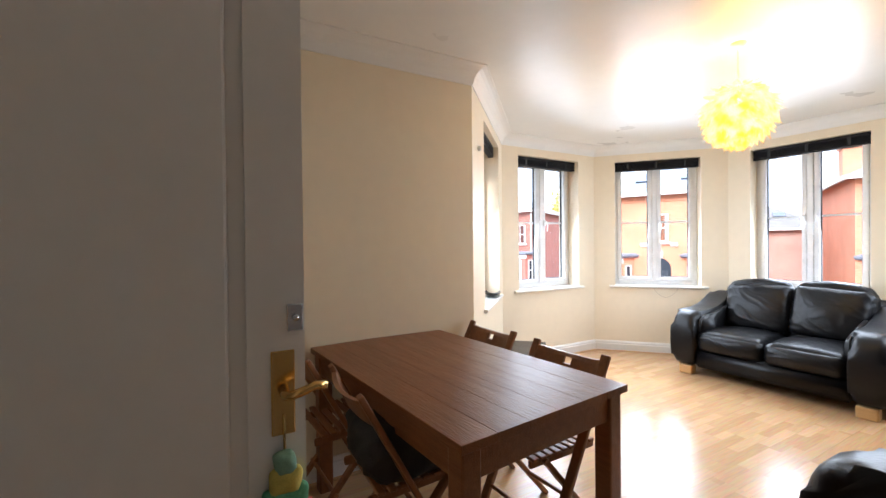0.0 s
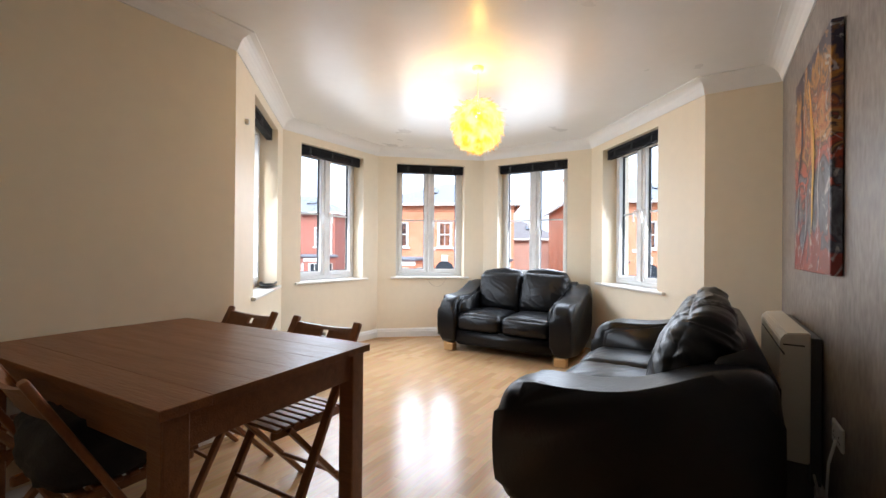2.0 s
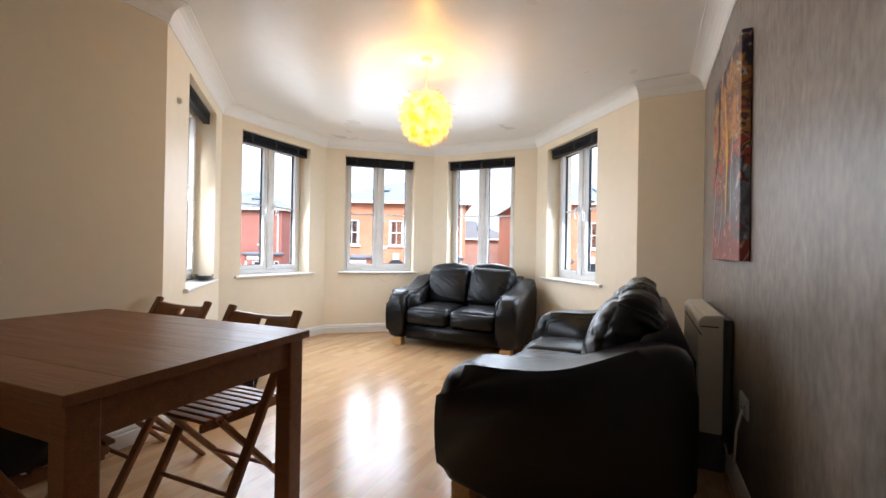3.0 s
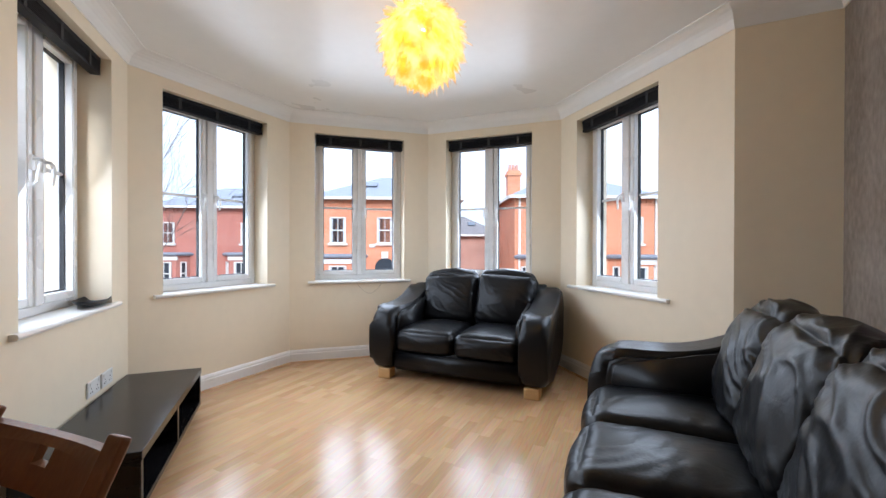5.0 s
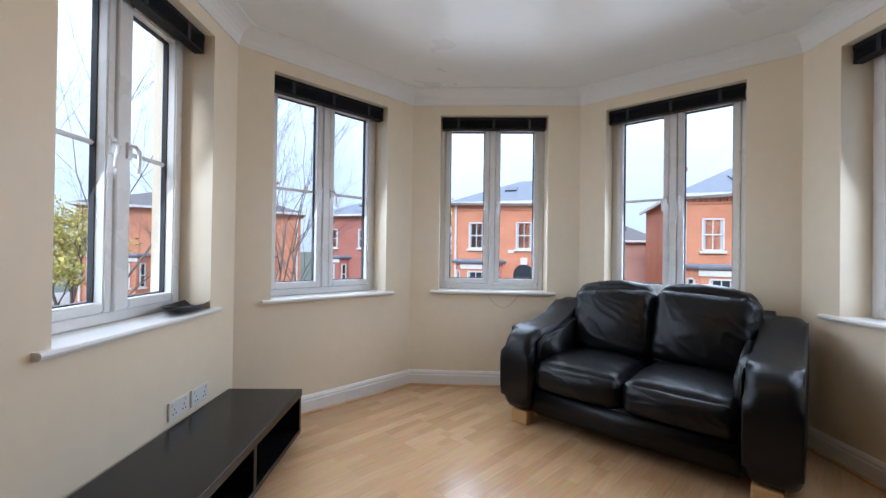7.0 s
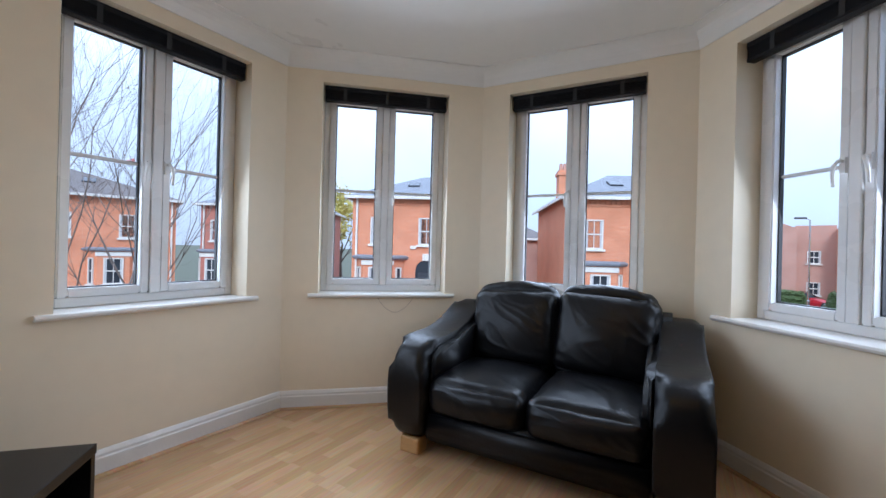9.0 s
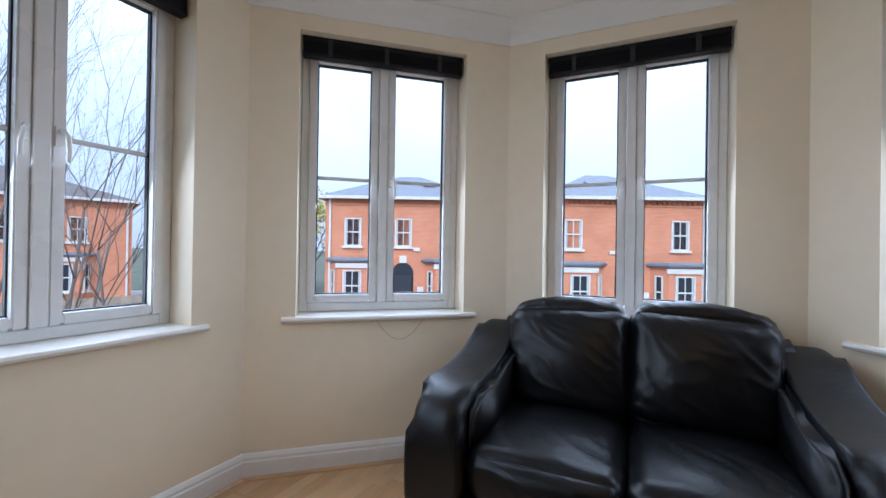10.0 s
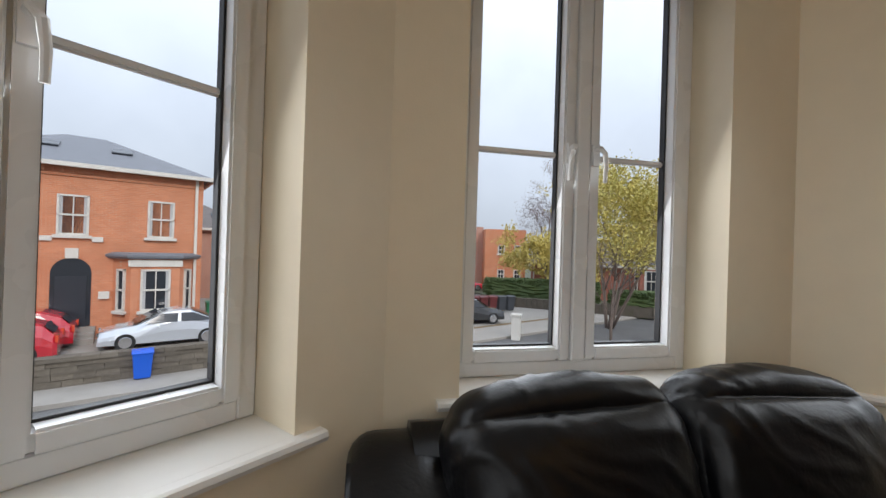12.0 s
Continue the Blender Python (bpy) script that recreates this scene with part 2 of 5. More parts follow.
def feather_material():
    m = bpy.data.materials.new("glowing_cream_feathers")
    m.use_nodes = True
    n, l = m.node_tree.nodes, m.node_tree.links
    n.clear()
    tr, di, mix, em, add, out = n.new("ShaderNodeBsdfTranslucent"), n.new("ShaderNodeBsdfDiffuse"), n.new("ShaderNodeMixShader"), n.new("ShaderNodeEmission"), n.new("ShaderNodeAddShader"), n.new("ShaderNodeOutputMaterial")
    # cream feathers coloured amber, with patchy emission, for the bulb's glow through them
    tr.inputs["Color"].default_value = (0.28, 0.115, 0.012, 1)
    di.inputs["Color"].default_value = (0.32, 0.16, 0.03, 1)
    tc, no, rg, cm = n.new("ShaderNodeTexCoord"), n.new("ShaderNodeTexNoise"), n.new("ShaderNodeMapRange"), n.new("ShaderNodeMixRGB")
    no.inputs["Scale"].default_value, no.inputs["Detail"].default_value = 14, 4
    rg.inputs["From Min"].default_value, rg.inputs["From Max"].default_value = 0.4, 0.62
    cm.inputs["Color1"].default_value, cm.inputs["Color2"].default_value = (1.0, 0.42, 0.03, 1), (1.0, 0.80, 0.32, 1)
    l.new(tc.outputs["Object"], no.inputs["Vector"])
    l.new(no.outputs["Fac"], rg.inputs["Value"])
    l.new(rg.outputs["Result"], cm.inputs["Fac"])
    l.new(cm.outputs["Color"], em.inputs["Color"])
    em.inputs["Strength"].default_value = 0.32
    l.new(tr.outputs["BSDF"], mix.inputs[1])
    l.new(di.outputs["BSDF"], mix.inputs[2])
    mix.inputs["Fac"].default_value = 0.4
    thin, clear = n.new("ShaderNodeMixShader"), n.new("ShaderNodeBsdfTransparent")
    thin.inputs["Fac"].default_value = 0.42
    l.new(mix.outputs["Shader"], thin.inputs[1])
    l.new(clear.outputs["BSDF"], thin.inputs[2])
    l.new(thin.outputs["Shader"], add.inputs[0])
    l.new(em.outputs["Emission"], add.inputs[1])
    l.new(add.outputs["Shader"], out.inputs["Surface"])
    return m


FEATHER = feather_material()


def laminate_material():
    m = material("beech_strip_laminate", (0.60, 0.40, 0.235), 0.25, coat=0.0)
    n, l = m.node_tree.nodes, m.node_tree.links
    p = n["Principled BSDF"]
    tc = n.new("ShaderNodeTexCoord")
    # every board shows its own stretch of the strip pattern
    info, shift, move = n.new("ShaderNodeObjectInfo"), n.new("ShaderNodeCombineXYZ"), n.new("ShaderNodeVectorMath")
    far = n.new("ShaderNodeMath")
    far.operation, far.inputs[1].default_value = "MULTIPLY", 60.0
    l.new(info.outputs["Random"], far.inputs[0])
    l.new(far.outputs["Value"], shift.inputs["X"])
    l.new(tc.outputs["Object"], move.inputs[0])
    l.new(shift.outputs["Vector"], move.inputs[1])
    br = n.new("ShaderNodeTexBrick")
    br.offset = 0.37
    for key, v in (("Color1", (0.67, 0.455, 0.28)), ("Color2", (0.545, 0.35, 0.20)), ("Mortar", (0.55, 0.36, 0.21))):
        br.inputs[key].default_value = (*v, 1)
    br.inputs["Scale"].default_value, br.inputs["Mortar Size"].default_value, br.inputs["Brick Width"].default_value, br.inputs["Row Height"].default_value = 1.0, 0.0006, 0.38, 0.0645
    l.new(move.outputs["Vector"], br.inputs["Vector"])
    mp, no, mix = n.new("ShaderNodeMapping"), n.new("ShaderNodeTexNoise"), n.new("ShaderNodeMixRGB")
    mp.inputs["Scale"].default_value = (3, 40, 1)
    no.inputs["Scale"].default_value, no.inputs["Detail"].default_value = 2.5, 6
    l.new(move.outputs["Vector"], mp.inputs["Vector"])
    l.new(mp.outputs["Vector"], no.inputs["Vector"])
    mix.blend_type, mix.inputs["Fac"].default_value = "MULTIPLY", 0.45
    l.new(br.outputs["Color"], mix.inputs["Color1"])
    l.new(no.outputs["Color"], mix.inputs["Color2"])
    bright = n.new("ShaderNodeHueSaturation")
    bright.inputs["Saturation"].default_value, bright.inputs["Value"].default_value = 1.12, 1.08
    l.new(mix.outputs["Color"], bright.inputs["Color"])
    l.new(bright.outputs["Color"], p.inputs["Base Color"])
    rn, rr = n.new("ShaderNodeTexNoise"), n.new("ShaderNodeMapRange")
    rn.inputs["Scale"].default_value = 2.0
    rr.inputs["To Min"].default_value, rr.inputs["To Max"].default_value = 0.17, 0.26
    l.new(tc.outputs["Object"], rn.inputs["Vector"])
    l.new(rn.outputs["Fac"], rr.inputs["Value"])
    l.new(rr.outputs["Result"], p.inputs["Roughness"])
    return m


LAMINATE = laminate_material()


# ---- mesh helpers ----
SMALL = {"tape", "grille", "pin_holes", "switch", "gasket", "seal", "window_frames", "curtains", "window_glass", "downpipe", "stone_block", "rooflight", "corbel_band", "chimney_pot", "headlamp", "tail_lamp", "glass", "rail", "pivot", "slat_stack", "gutter", "top_batten"}


def mesh_object(name, bm, mat, parent=None, smooth=False, m=None):
    me = bpy.data.meshes.new(name)
    bmesh.ops.recalc_face_normals(bm, faces=bm.faces)
    bm.to_mesh(me)
    bm.free()
    me.materials.append(mat)
    made_small = name in SMALL
    if smooth:
        for p in me.polygons:
            p.use_smooth = True
    ob = new(name, me)
    if made_small:
        ob["kind"] = "stuff"
    if parent is not None:
        ob.parent = parent
    if m is not None:
        ob.matrix_basis = m
    return ob


def empty(name, m, label, category, group="", kind=""):
    ob = new(name)
    ob.empty_display_size = 0.1
    ob.matrix_basis = m
    return tagged(ob, label, category, group, kind)


def box(bm, x0, x1, y0, y1, z0, z1, m=None):
    v = [bm.verts.new((x, y, z)) for x in (x0, x1) for y in (y0, y1) for z in (z0, z1)]
    if m is not None:
        for a in v:
            a.co = m @ a.co
    fs = [bm.faces.new([v[i] for i in q]) for q in ((0, 1, 3, 2), (4, 6, 7, 5), (0, 4, 5, 1), (2, 3, 7, 6), (0, 2, 6, 4), (1, 5, 7, 3))]
    return v, fs


def round_edges(bm, r, seg=2):
    bmesh.ops.bevel(bm, geom=list(bm.edges), offset=r, segments=seg, affect="EDGES", profile=0.5, clamp_overlap=True)


def bevel_box(name, dims, mat, parent=None, r=0.006, m=None, seg=2):
    bm = bmesh.new()
    box(bm, *dims)
    round_edges(bm, r, seg)
    return mesh_object(name, bm, mat, parent, m=m)


def beam(bm, a, b, w, h, up=Vector((0, 0, 1))):
    a, b = Vector(a), Vector(b)
    d = (b - a).normalized()
    s = d.cross(up)
    s = s.normalized() if s.length > 1e-4 else Vector((1, 0, 0))
    t = s.cross(d)
    r = []
    for p in (a, b):
        r.append([bm.verts.new(p + s * i * w / 2 + t * j * h / 2) for i, j in ((-1, -1), (1, -1), (1, 1), (-1, 1))])
    for i in range(4):
        bm.faces.new((r[0][i], r[0][(i + 1) % 4], r[1][(i + 1) % 4], r[1][i]))
    bm.faces.new(r[0][::-1])
    bm.faces.new(r[1])


def tube(bm, pts, radii, sides=8):
    rings = []
    for i, p in enumerate(pts):
        p = Vector(p)
        d = (Vector(pts[min(i + 1, len(pts) - 1)]) - Vector(pts[max(i - 1, 0)])).normalized()
        s = d.cross(Vector((0.13, 0.31, 0.94)))
        s = s.normalized() if s.length > 1e-3 else Vector((1, 0, 0))
        t = d.cross(s)
        r = radii[i] if isinstance(radii, (list, tuple)) else radii
        rings.append([bm.verts.new(p + (s * math.cos(2 * math.pi * k / sides) + t * math.sin(2 * math.pi * k / sides)) * r) for k in range(sides)])
    for a, b in zip(rings, rings[1:]):
        for k in range(sides):
            bm.faces.new((a[k], a[(k + 1) % sides], b[(k + 1) % sides], b[k]))
    bm.faces.new(rings[0][::-1])
    bm.faces.new(rings[-1])


def prism(bm, profile, x0, x1, m=None):
    """A closed (y, z) outline drawn out along x."""
    a = [bm.verts.new((x0, y, z)) for y, z in profile]
    b = [bm.verts.new((x1, y, z)) for y, z in profile]
    k = len(profile)
    for i in range(k):
        bm.faces.new((a[i], a[(i + 1) % k], b[(i + 1) % k], b[i]))
    bm.faces.new(a[::-1])
    bm.faces.new(b)
    if m is not None:
        for v in a + b:
            v.co = m @ v.co


def cushion(bm, centre, half, r, seed, puff=0.02, wrinkle=0.012, cuts=14, turn=None):
    """A stuffed cushion: a rounded box, puffed in the middle and creased."""
    start = set(bm.verts)
    bmesh.ops.create_cube(bm, size=2.0)
    mine = [v for v in bm.verts if v not in start]
    edges = list({e for v in mine for e in v.link_edges})
    bmesh.ops.subdivide_edges(bm, edges=edges, cuts=cuts, use_grid_fill=True)
    mine = [v for v in bm.verts if v not in start]
    h = Vector(half)
    for v in mine:
        q = v.co.copy()
        p = Vector((q.x * h.x, q.y * h.y, q.z * h.z))
        inner = Vector([max(-(h[i] - r), min(h[i] - r, p[i])) for i in range(3)])
        d = p - inner
        if d.length > 1e-6:
            p = inner + d.normalized() * min(r, max(abs(d.x), abs(d.y), abs(d.z)))
        swell = (1 - q.x ** 2) * (1 - q.y ** 2) * (1 if abs(q.z) > 0.5 else 0) + (1 - q.x ** 2) * (1 - q.z ** 2) * (1 if abs(q.y) > 0.5 else 0)
        nrm = d.normalized() if d.length > 1e-6 else Vector((0, 0, 1))
        p += nrm * puff * swell
        e = max(abs(q.x), 0.25)
        # soft unevenness, then long folds running aslant and short puckers near the seams
        k = noise.noise(Vector((p.x * 5 + seed, p.y * 5, p.z * 5)))
        a, b = p.x * 0.55 + p.z * 0.8 + p.y * 0.5, p.z * 0.6 - p.x * 0.8
        warp = 0.6 * noise.noise(Vector((p.x * 4, p.y * 4 + seed, p.z * 4)))
        f1 = 1 - abs(noise.noise(Vector((a * 17 + warp * 3, b * 5 + seed, seed * 3)))) * 2.4
        f2 = 1 - abs(noise.noise(Vector((a * 7 - seed, b * 19 + warp * 3, seed)))) * 2.6
        p += nrm * wrinkle * (0.45 * k + 1.0 * max(f1, 0) ** 2 + 0.8 * e * e * max(f2, 0) ** 2)
        if turn is not None:
            p = turn @ p
        v.co = p + Vector(centre)


# ---- plan ----
U, N = Vector((0.682, 0.731, 0)), Vector((0.731, -0.682, 0))
U_ANGLE = math.degrees(math.atan2(0.731, 0.682))
CEIL = 2.45


def un(u, n, z=0.0):
    return U * u + N * n + Vector((0, 0, z))


LEFT_N, GREY_N, BACK_U = -2.15, 0.68, -0.25
pier = Vector((-0.31, 2.82, 0))
r1 = Vector((3.01, 2.90, 0))
ROOM = [pier, Vector((-0.395, 4.45, 0)), Vector((0.557, 5.448, 0)), Vector((1.955, 5.448, 0)), Vector((3.02, 4.57, 0)), r1,
        un(U.dot(r1), GREY_N), un(BACK_U, GREY_N), un(BACK_U, LEFT_N)]
WALL_T = 0.32
HEAD, SILL = 2.262, 0.765
NAMES = ["wall_west_bay", "wall_northwest_bay", "wall_north_bay", "wall_northeast_bay", "wall_east_bay", "wall_stub", "wall_feature", "wall_door", "wall_side"]
WINDOWS = {0: 0.93, 1: 0.671, 2: 0.686, 3: 0.657, 4: 0.694}
DOOR_A, DOOR_B = 0.62, 1.44  # along the door wall, from the feature wall


def wall_frame(i):
    """The pose of wall i: x along it, y outwards, z up."""
    a, b = ROOM[i], ROOM[(i + 1) % len(ROOM)]
    d = (b - a).normalized()
    out = Vector((-d.y, d.x, 0))
    m = Matrix((d, out, (0, 0, 1))).transposed().to_4x4()
    m.translation = a
    return m, (b - a).length


def build_wall(i):
    m, length = wall_frame(i)
    before = 0.13 if i in (1, 2, 3, 4, 6, 7, 8) else 0.0
    after = 0.13 if i in (0, 1, 2, 3, 5, 6, 7) else 0.0
    holes = []
    if i in WINDOWS:
        holes = [(WINDOWS[i] - 0.45, WINDOWS[i] + 0.45, SILL, HEAD)]
    if i == 7:
        holes = [(DOOR_A, DOOR_B, 0.0, 2.05)]
    bm = bmesh.new()
    x, top = -before, CEIL + 0.1
    for h0, h1, z0, z1 in holes:
        box(bm, x, h0, 0, WALL_T, -0.15, top)
        box(bm, h0, h1, 0, WALL_T, z1, top)
        box(bm, h0, h1, 0, WALL_T, -0.15, z0)
        x = h1
    box(bm, x, length + after, 0, WALL_T, -0.15, top)
    bmesh.ops.remove_doubles(bm, verts=bm.verts, dist=1e-5)
    ob = mesh_object(NAMES[i], bm, GREY_WALL if i == 6 else CREAM, m=m)
    return tagged(ob, "taupe rag-rolled plaster feature wall" if i == 6 else "smooth cream painted plaster wall", "wall", kind="structure")


for i in range(len(ROOM)):
    build_wall(i)


def sweep(name, pts, profile, mat, closed=True):
    """A moulding drawn along the foot or head of the walls: profile of (inwards, z)."""
    k = len(pts)
    bm = bmesh.new()
    rings = []
    for i in range(k):
        p = pts[i]
        d0 = (p - pts[i - 1]).normalized() if closed or i > 0 else None
        d1 = (pts[(i + 1) % k] - p).normalized() if closed or i < k - 1 else None
        d0, d1 = d0 or d1, d1 or d0
        n0, n1 = Vector((d0.y, -d0.x, 0)), Vector((d1.y, -d1.x, 0))
        mit = (n0 + n1) / (1 + n0.dot(n1))
        rings.append([bm.verts.new(p + mit * a + Vector((0, 0, z))) for a, z in profile])
    for i in range(k if closed else k - 1):
        a, b = rings[i], rings[(i + 1) % k]
        for j in range(len(profile)):
            bm.faces.new((a[j], a[(j + 1) % len(profile)], b[(j + 1) % len(profile)], b[j]))
    if not closed:
        bm.faces.new(rings[0])
        bm.faces.new(rings[-1][::-1])
    return mesh_object(name, bm, mat)


cove = [(-0.002, 2.343), (0.008, 2.343), (0.010, 2.352)] + [(0.105 - 0.09 * math.cos(radians(a)), 2.352 + 0.088 * math.sin(radians(a))) for a in range(10, 90, 16)] + [(0.105, 2.442), (0.113, 2.442), (0.113, 2.452), (-0.002, 2.452)]
tagged(sweep("coving", ROOM, cove, WHITE_CEILING), "white plaster concave coving round the ceiling", "coving", kind="structure")
skirt = [(-0.002, 0.0), (0.018, 0.0), (0.018, 0.085), (0.014, 0.092), (0.014, 0.104), (0.008, 0.118), (0.004, 0.124), (-0.002, 0.124)]
wm7, wl7 = wall_frame(7)
run = [wm7 @ Vector((DOOR_B + 0.07, 0, 0))] + [ROOM[8]] + ROOM[:8] + [wm7 @ Vector((DOOR_A - 0.07, 0, 0))]
tagged(sweep("baseboard", run, skirt, WHITE_GLOSS, closed=False), "white gloss moulded skirting board", "skirting board", kind="structure")

bead = [(0.0175, 0.0), (0.034, 0.0), (0.033, 0.006), (0.029, 0.011), (0.023, 0.014), (0.0175, 0.015)]
tagged(sweep("trim", run, bead, LAMINATE, closed=False), "beech coloured bead along the skirting", "floor trim", kind="structure")

bm = bmesh.new()
outer = []
for i in range(len(ROOM)):
    p = ROOM[i]
    d0, d1 = (p - ROOM[i - 1]).normalized(), (ROOM[(i + 1) % len(ROOM)] - p).normalized()
    n0, n1 = Vector((-d0.y, d0.x, 0)), Vector((-d1.y, d1.x, 0))
    outer.append(p + (n0 + n1) / (1 + n0.dot(n1)) * 0.2)
for z0, z1 in ((CEIL, CEIL + 0.15),):
    lo, hi = [bm.verts.new(p + Vector((0, 0, z0))) for p in outer], [bm.verts.new(p + Vector((0, 0, z1))) for p in outer]
    bm.faces.new(lo), bm.faces.new(hi)
    for i in range(len(outer)):
        bm.faces.new((lo[i], lo[i - 1], hi[i - 1], hi[i]))
tagged(mesh_object("ceiling", bm, WHITE_CEILING), "white slightly glossy painted plaster ceiling", "ceiling", kind="structure")
bm = bmesh.new()
lo, hi = [bm.verts.new(p + Vector((0, 0, -0.2))) for p in outer], [bm.verts.new(p + Vector((0, 0, -0.012))) for p in outer]
bm.faces.new(lo), bm.faces.new(hi)
for i in range(len(outer)):
    bm.faces.new((lo[i], lo[i - 1], hi[i - 1], hi[i]))
floor = tagged(mesh_object("floor", bm, LAMINATE), "pale beech three-strip laminate floor", "floor", kind="structure")


# ---- windows ----
def build_window(i):
    m, _ = wall_frame(i)
    c = WINDOWS[i]
    win = empty(f"window_{i + 1}", m @ Matrix.Translation((c, 0, 0)), "white plastic two-casement window with glazing bar", "window", "bay windows", "structure")
    y0, y1, zb, zt = 0.165, 0.235, 0.792, HEAD - 0.001
    w = 0.449
    bm = bmesh.new()
    box(bm, -w, -w + 0.042, y0, y1, zb, zt)
    box(bm, w - 0.042, w, y0, y1, zb, zt)
    box(bm, -w + 0.042, w - 0.042, y0, y1, zb, zb + 0.048)
    box(bm, -w + 0.042, w - 0.042, y0, y1, zt - 0.042, zt)
    box(bm, -0.0245, 0.0245, y0 - 0.026, y1, zb + 0.048, zt - 0.042)
    bmesh.ops.bevel(bm, geom=[e for e in bm.edges], offset=0.004, segments=1, affect="EDGES")
    mesh_object("frame", bm, UPVC, win)
    for s in (-1, 1):
        a, b = (0.026, w - 0.042) if s > 0 else (-w + 0.042, -0.026)
        bm = bmesh.new()
        z0, z1, t = zb + 0.05, zt - 0.044, 0.042
        for dims in ((a, a + t, z0, z1), (b - t, b, z0, z1), (a + t, b - t, z0, z0 + t), (a + t, b - t, z1 - t, z1)):
            box(bm, dims[0], dims[1], y0 - 0.016, y1 - 0.01, dims[2], dims[3])
        bmesh.ops.bevel(bm, geom=[e for e in bm.edges], offset=0.006, segments=2, affect="EDGES")
        sash = mesh_object("casement", bm, UPVC, win)
        bm = bmesh.new()
        box(bm, a + t - 0.002, b - t + 0.002, 0.196, 0.212, 1.530, 1.550)
        bmesh.ops.bevel(bm, geom=[e for e in bm.edges], offset=0.005, segments=2, affect="EDGES")
        mesh_object("glazing_bar", bm, UPVC, sash)
        bm = bmesh.new()
        g = 0.006
        for dims in ((a + t, a + t + g, z0 + t, z1 - t), (b - t - g, b - t, z0 + t, z1 - t), (a + t, b - t, z0 + t, z0 + t + g), (a + t, b - t, z1 - t - g, z1 - t)):
            box(bm, dims[0], dims[1], 0.190, 0.214, dims[2], dims[3])
        mesh_object("gasket", bm, GASKET, sash)
        bm = bmesh.new()
        box(bm, a + t - 0.004, b - t + 0.004, 0.200, 0.206, z0 + t - 0.004, z1 - t + 0.004)
        pane = mesh_object("pane", bm, GLASS, sash)
        pane.visible_shadow = False
        hx = a + t / 2 if s > 0 else b - t / 2
        bm = bmesh.new()
        box(bm, hx - 0.012, hx + 0.012, y0 - 0.028, y0 - 0.015, 1.50, 1.57)
        pts = [(hx, y0 - 0.024, 1.553), (hx, y0 - 0.05, 1.553), (hx + s * 0.012, y0 - 0.058, 1.535), (hx + s * 0.018, y0 - 0.056, 1.49), (hx + s * 0.018, y0 - 0.05, 1.44)]
        tube(bm, pts, [0.009, 0.009, 0.009, 0.008, 0.007], 8)
        mesh_object("handle", bm, UPVC, sash, smooth=False)
    # dark seals beside the mullion
    bm = bmesh.new()
    for x in (-0.0262, 0.0252):
        box(bm, x, x + 0.001, y0 - 0.004, y0, zb + 0.05, zt - 0.044)
    mesh_object("seal", bm, GASKET, win)
    # sill board with a rounded nose
    half = 0.515 if i != 4 else 0.55
    bm = bmesh.new()
    prism(bm, [(y0 + 0.06, 0.7655), (y0 + 0.06, 0.791), (0.001, 0.791), (0.001, 0.7655)], -0.4495, 0.4495)
    prism(bm, [(0.0005, 0.764), (0.0005, 0.791), (-0.022, 0.791), (-0.029, 0.788), (-0.033, 0.778), (-0.029, 0.768), (-0.022, 0.764)], -half, half)
    mesh_object("sill", bm, WHITE_GLOSS, win)


def build_blind(i):
    m, _ = wall_frame(i)
    b = empty("venetian_blind", m @ Matrix.Translation((WINDOWS[i], 0, 0)), "black venetian blind drawn up under the window head", "blind", "window blinds")
    bm = bmesh.new()
    box(bm, -0.44, 0.44, 0.05, 0.10, HEAD - 0.03, HEAD - 0.002)
    mesh_object("headrail", bm, BLACK_BLIND, b)
    bm = bmesh.new()
    for k in range(13):
        z = HEAD - 0.034 - k * 0.0042
        box(bm, -0.437 + 0.001 * (k % 3), 0.437 - 0.001 * (k % 2), 0.049 + 0.002 * (k % 2), 0.099, z - 0.0022, z)
    mesh_object("slat_stack", bm, BLACK_BLIND, b)
    bm = bmesh.new()
    box(bm, -0.438, 0.438, 0.05, 0.1, HEAD - 0.105, HEAD - 0.09)
    mesh_object("bottom_rail", bm, BLACK_BLIND, b)
    bm = bmesh.new()
    for x in (-0.3, 0.0, 0.3):
        box(bm, x - 0.012, x + 0.012, 0.046, 0.048, HEAD - 0.1, HEAD - 0.01)
    mesh_object("tape", bm, GASKET, b)


def daylight(i):
    """An area lamp added inside the opening of window i, standing in for sky light."""
    m, _ = wall_frame(i)
    d = bpy.data.lights.new("window_daylight_lamp", "AREA")
    d.shape, d.size, d.size_y = "RECTANGLE", 0.78, 1.32
    d.energy, d.color = DAYLIGHT, (0.89, 0.945, 1.0)
    lamp = new("window_daylight_lamp", d)
    lamp.matrix_world = m @ Matrix.Translation((WINDOWS[i], 0.14, 1.46)) @ Matrix.Rotation(radians(-90 + 26), 4, "X")
    d.spread = radians(150)


for i in WINDOWS:
    build_window(i)
    daylight(i)
    build_blind(i)


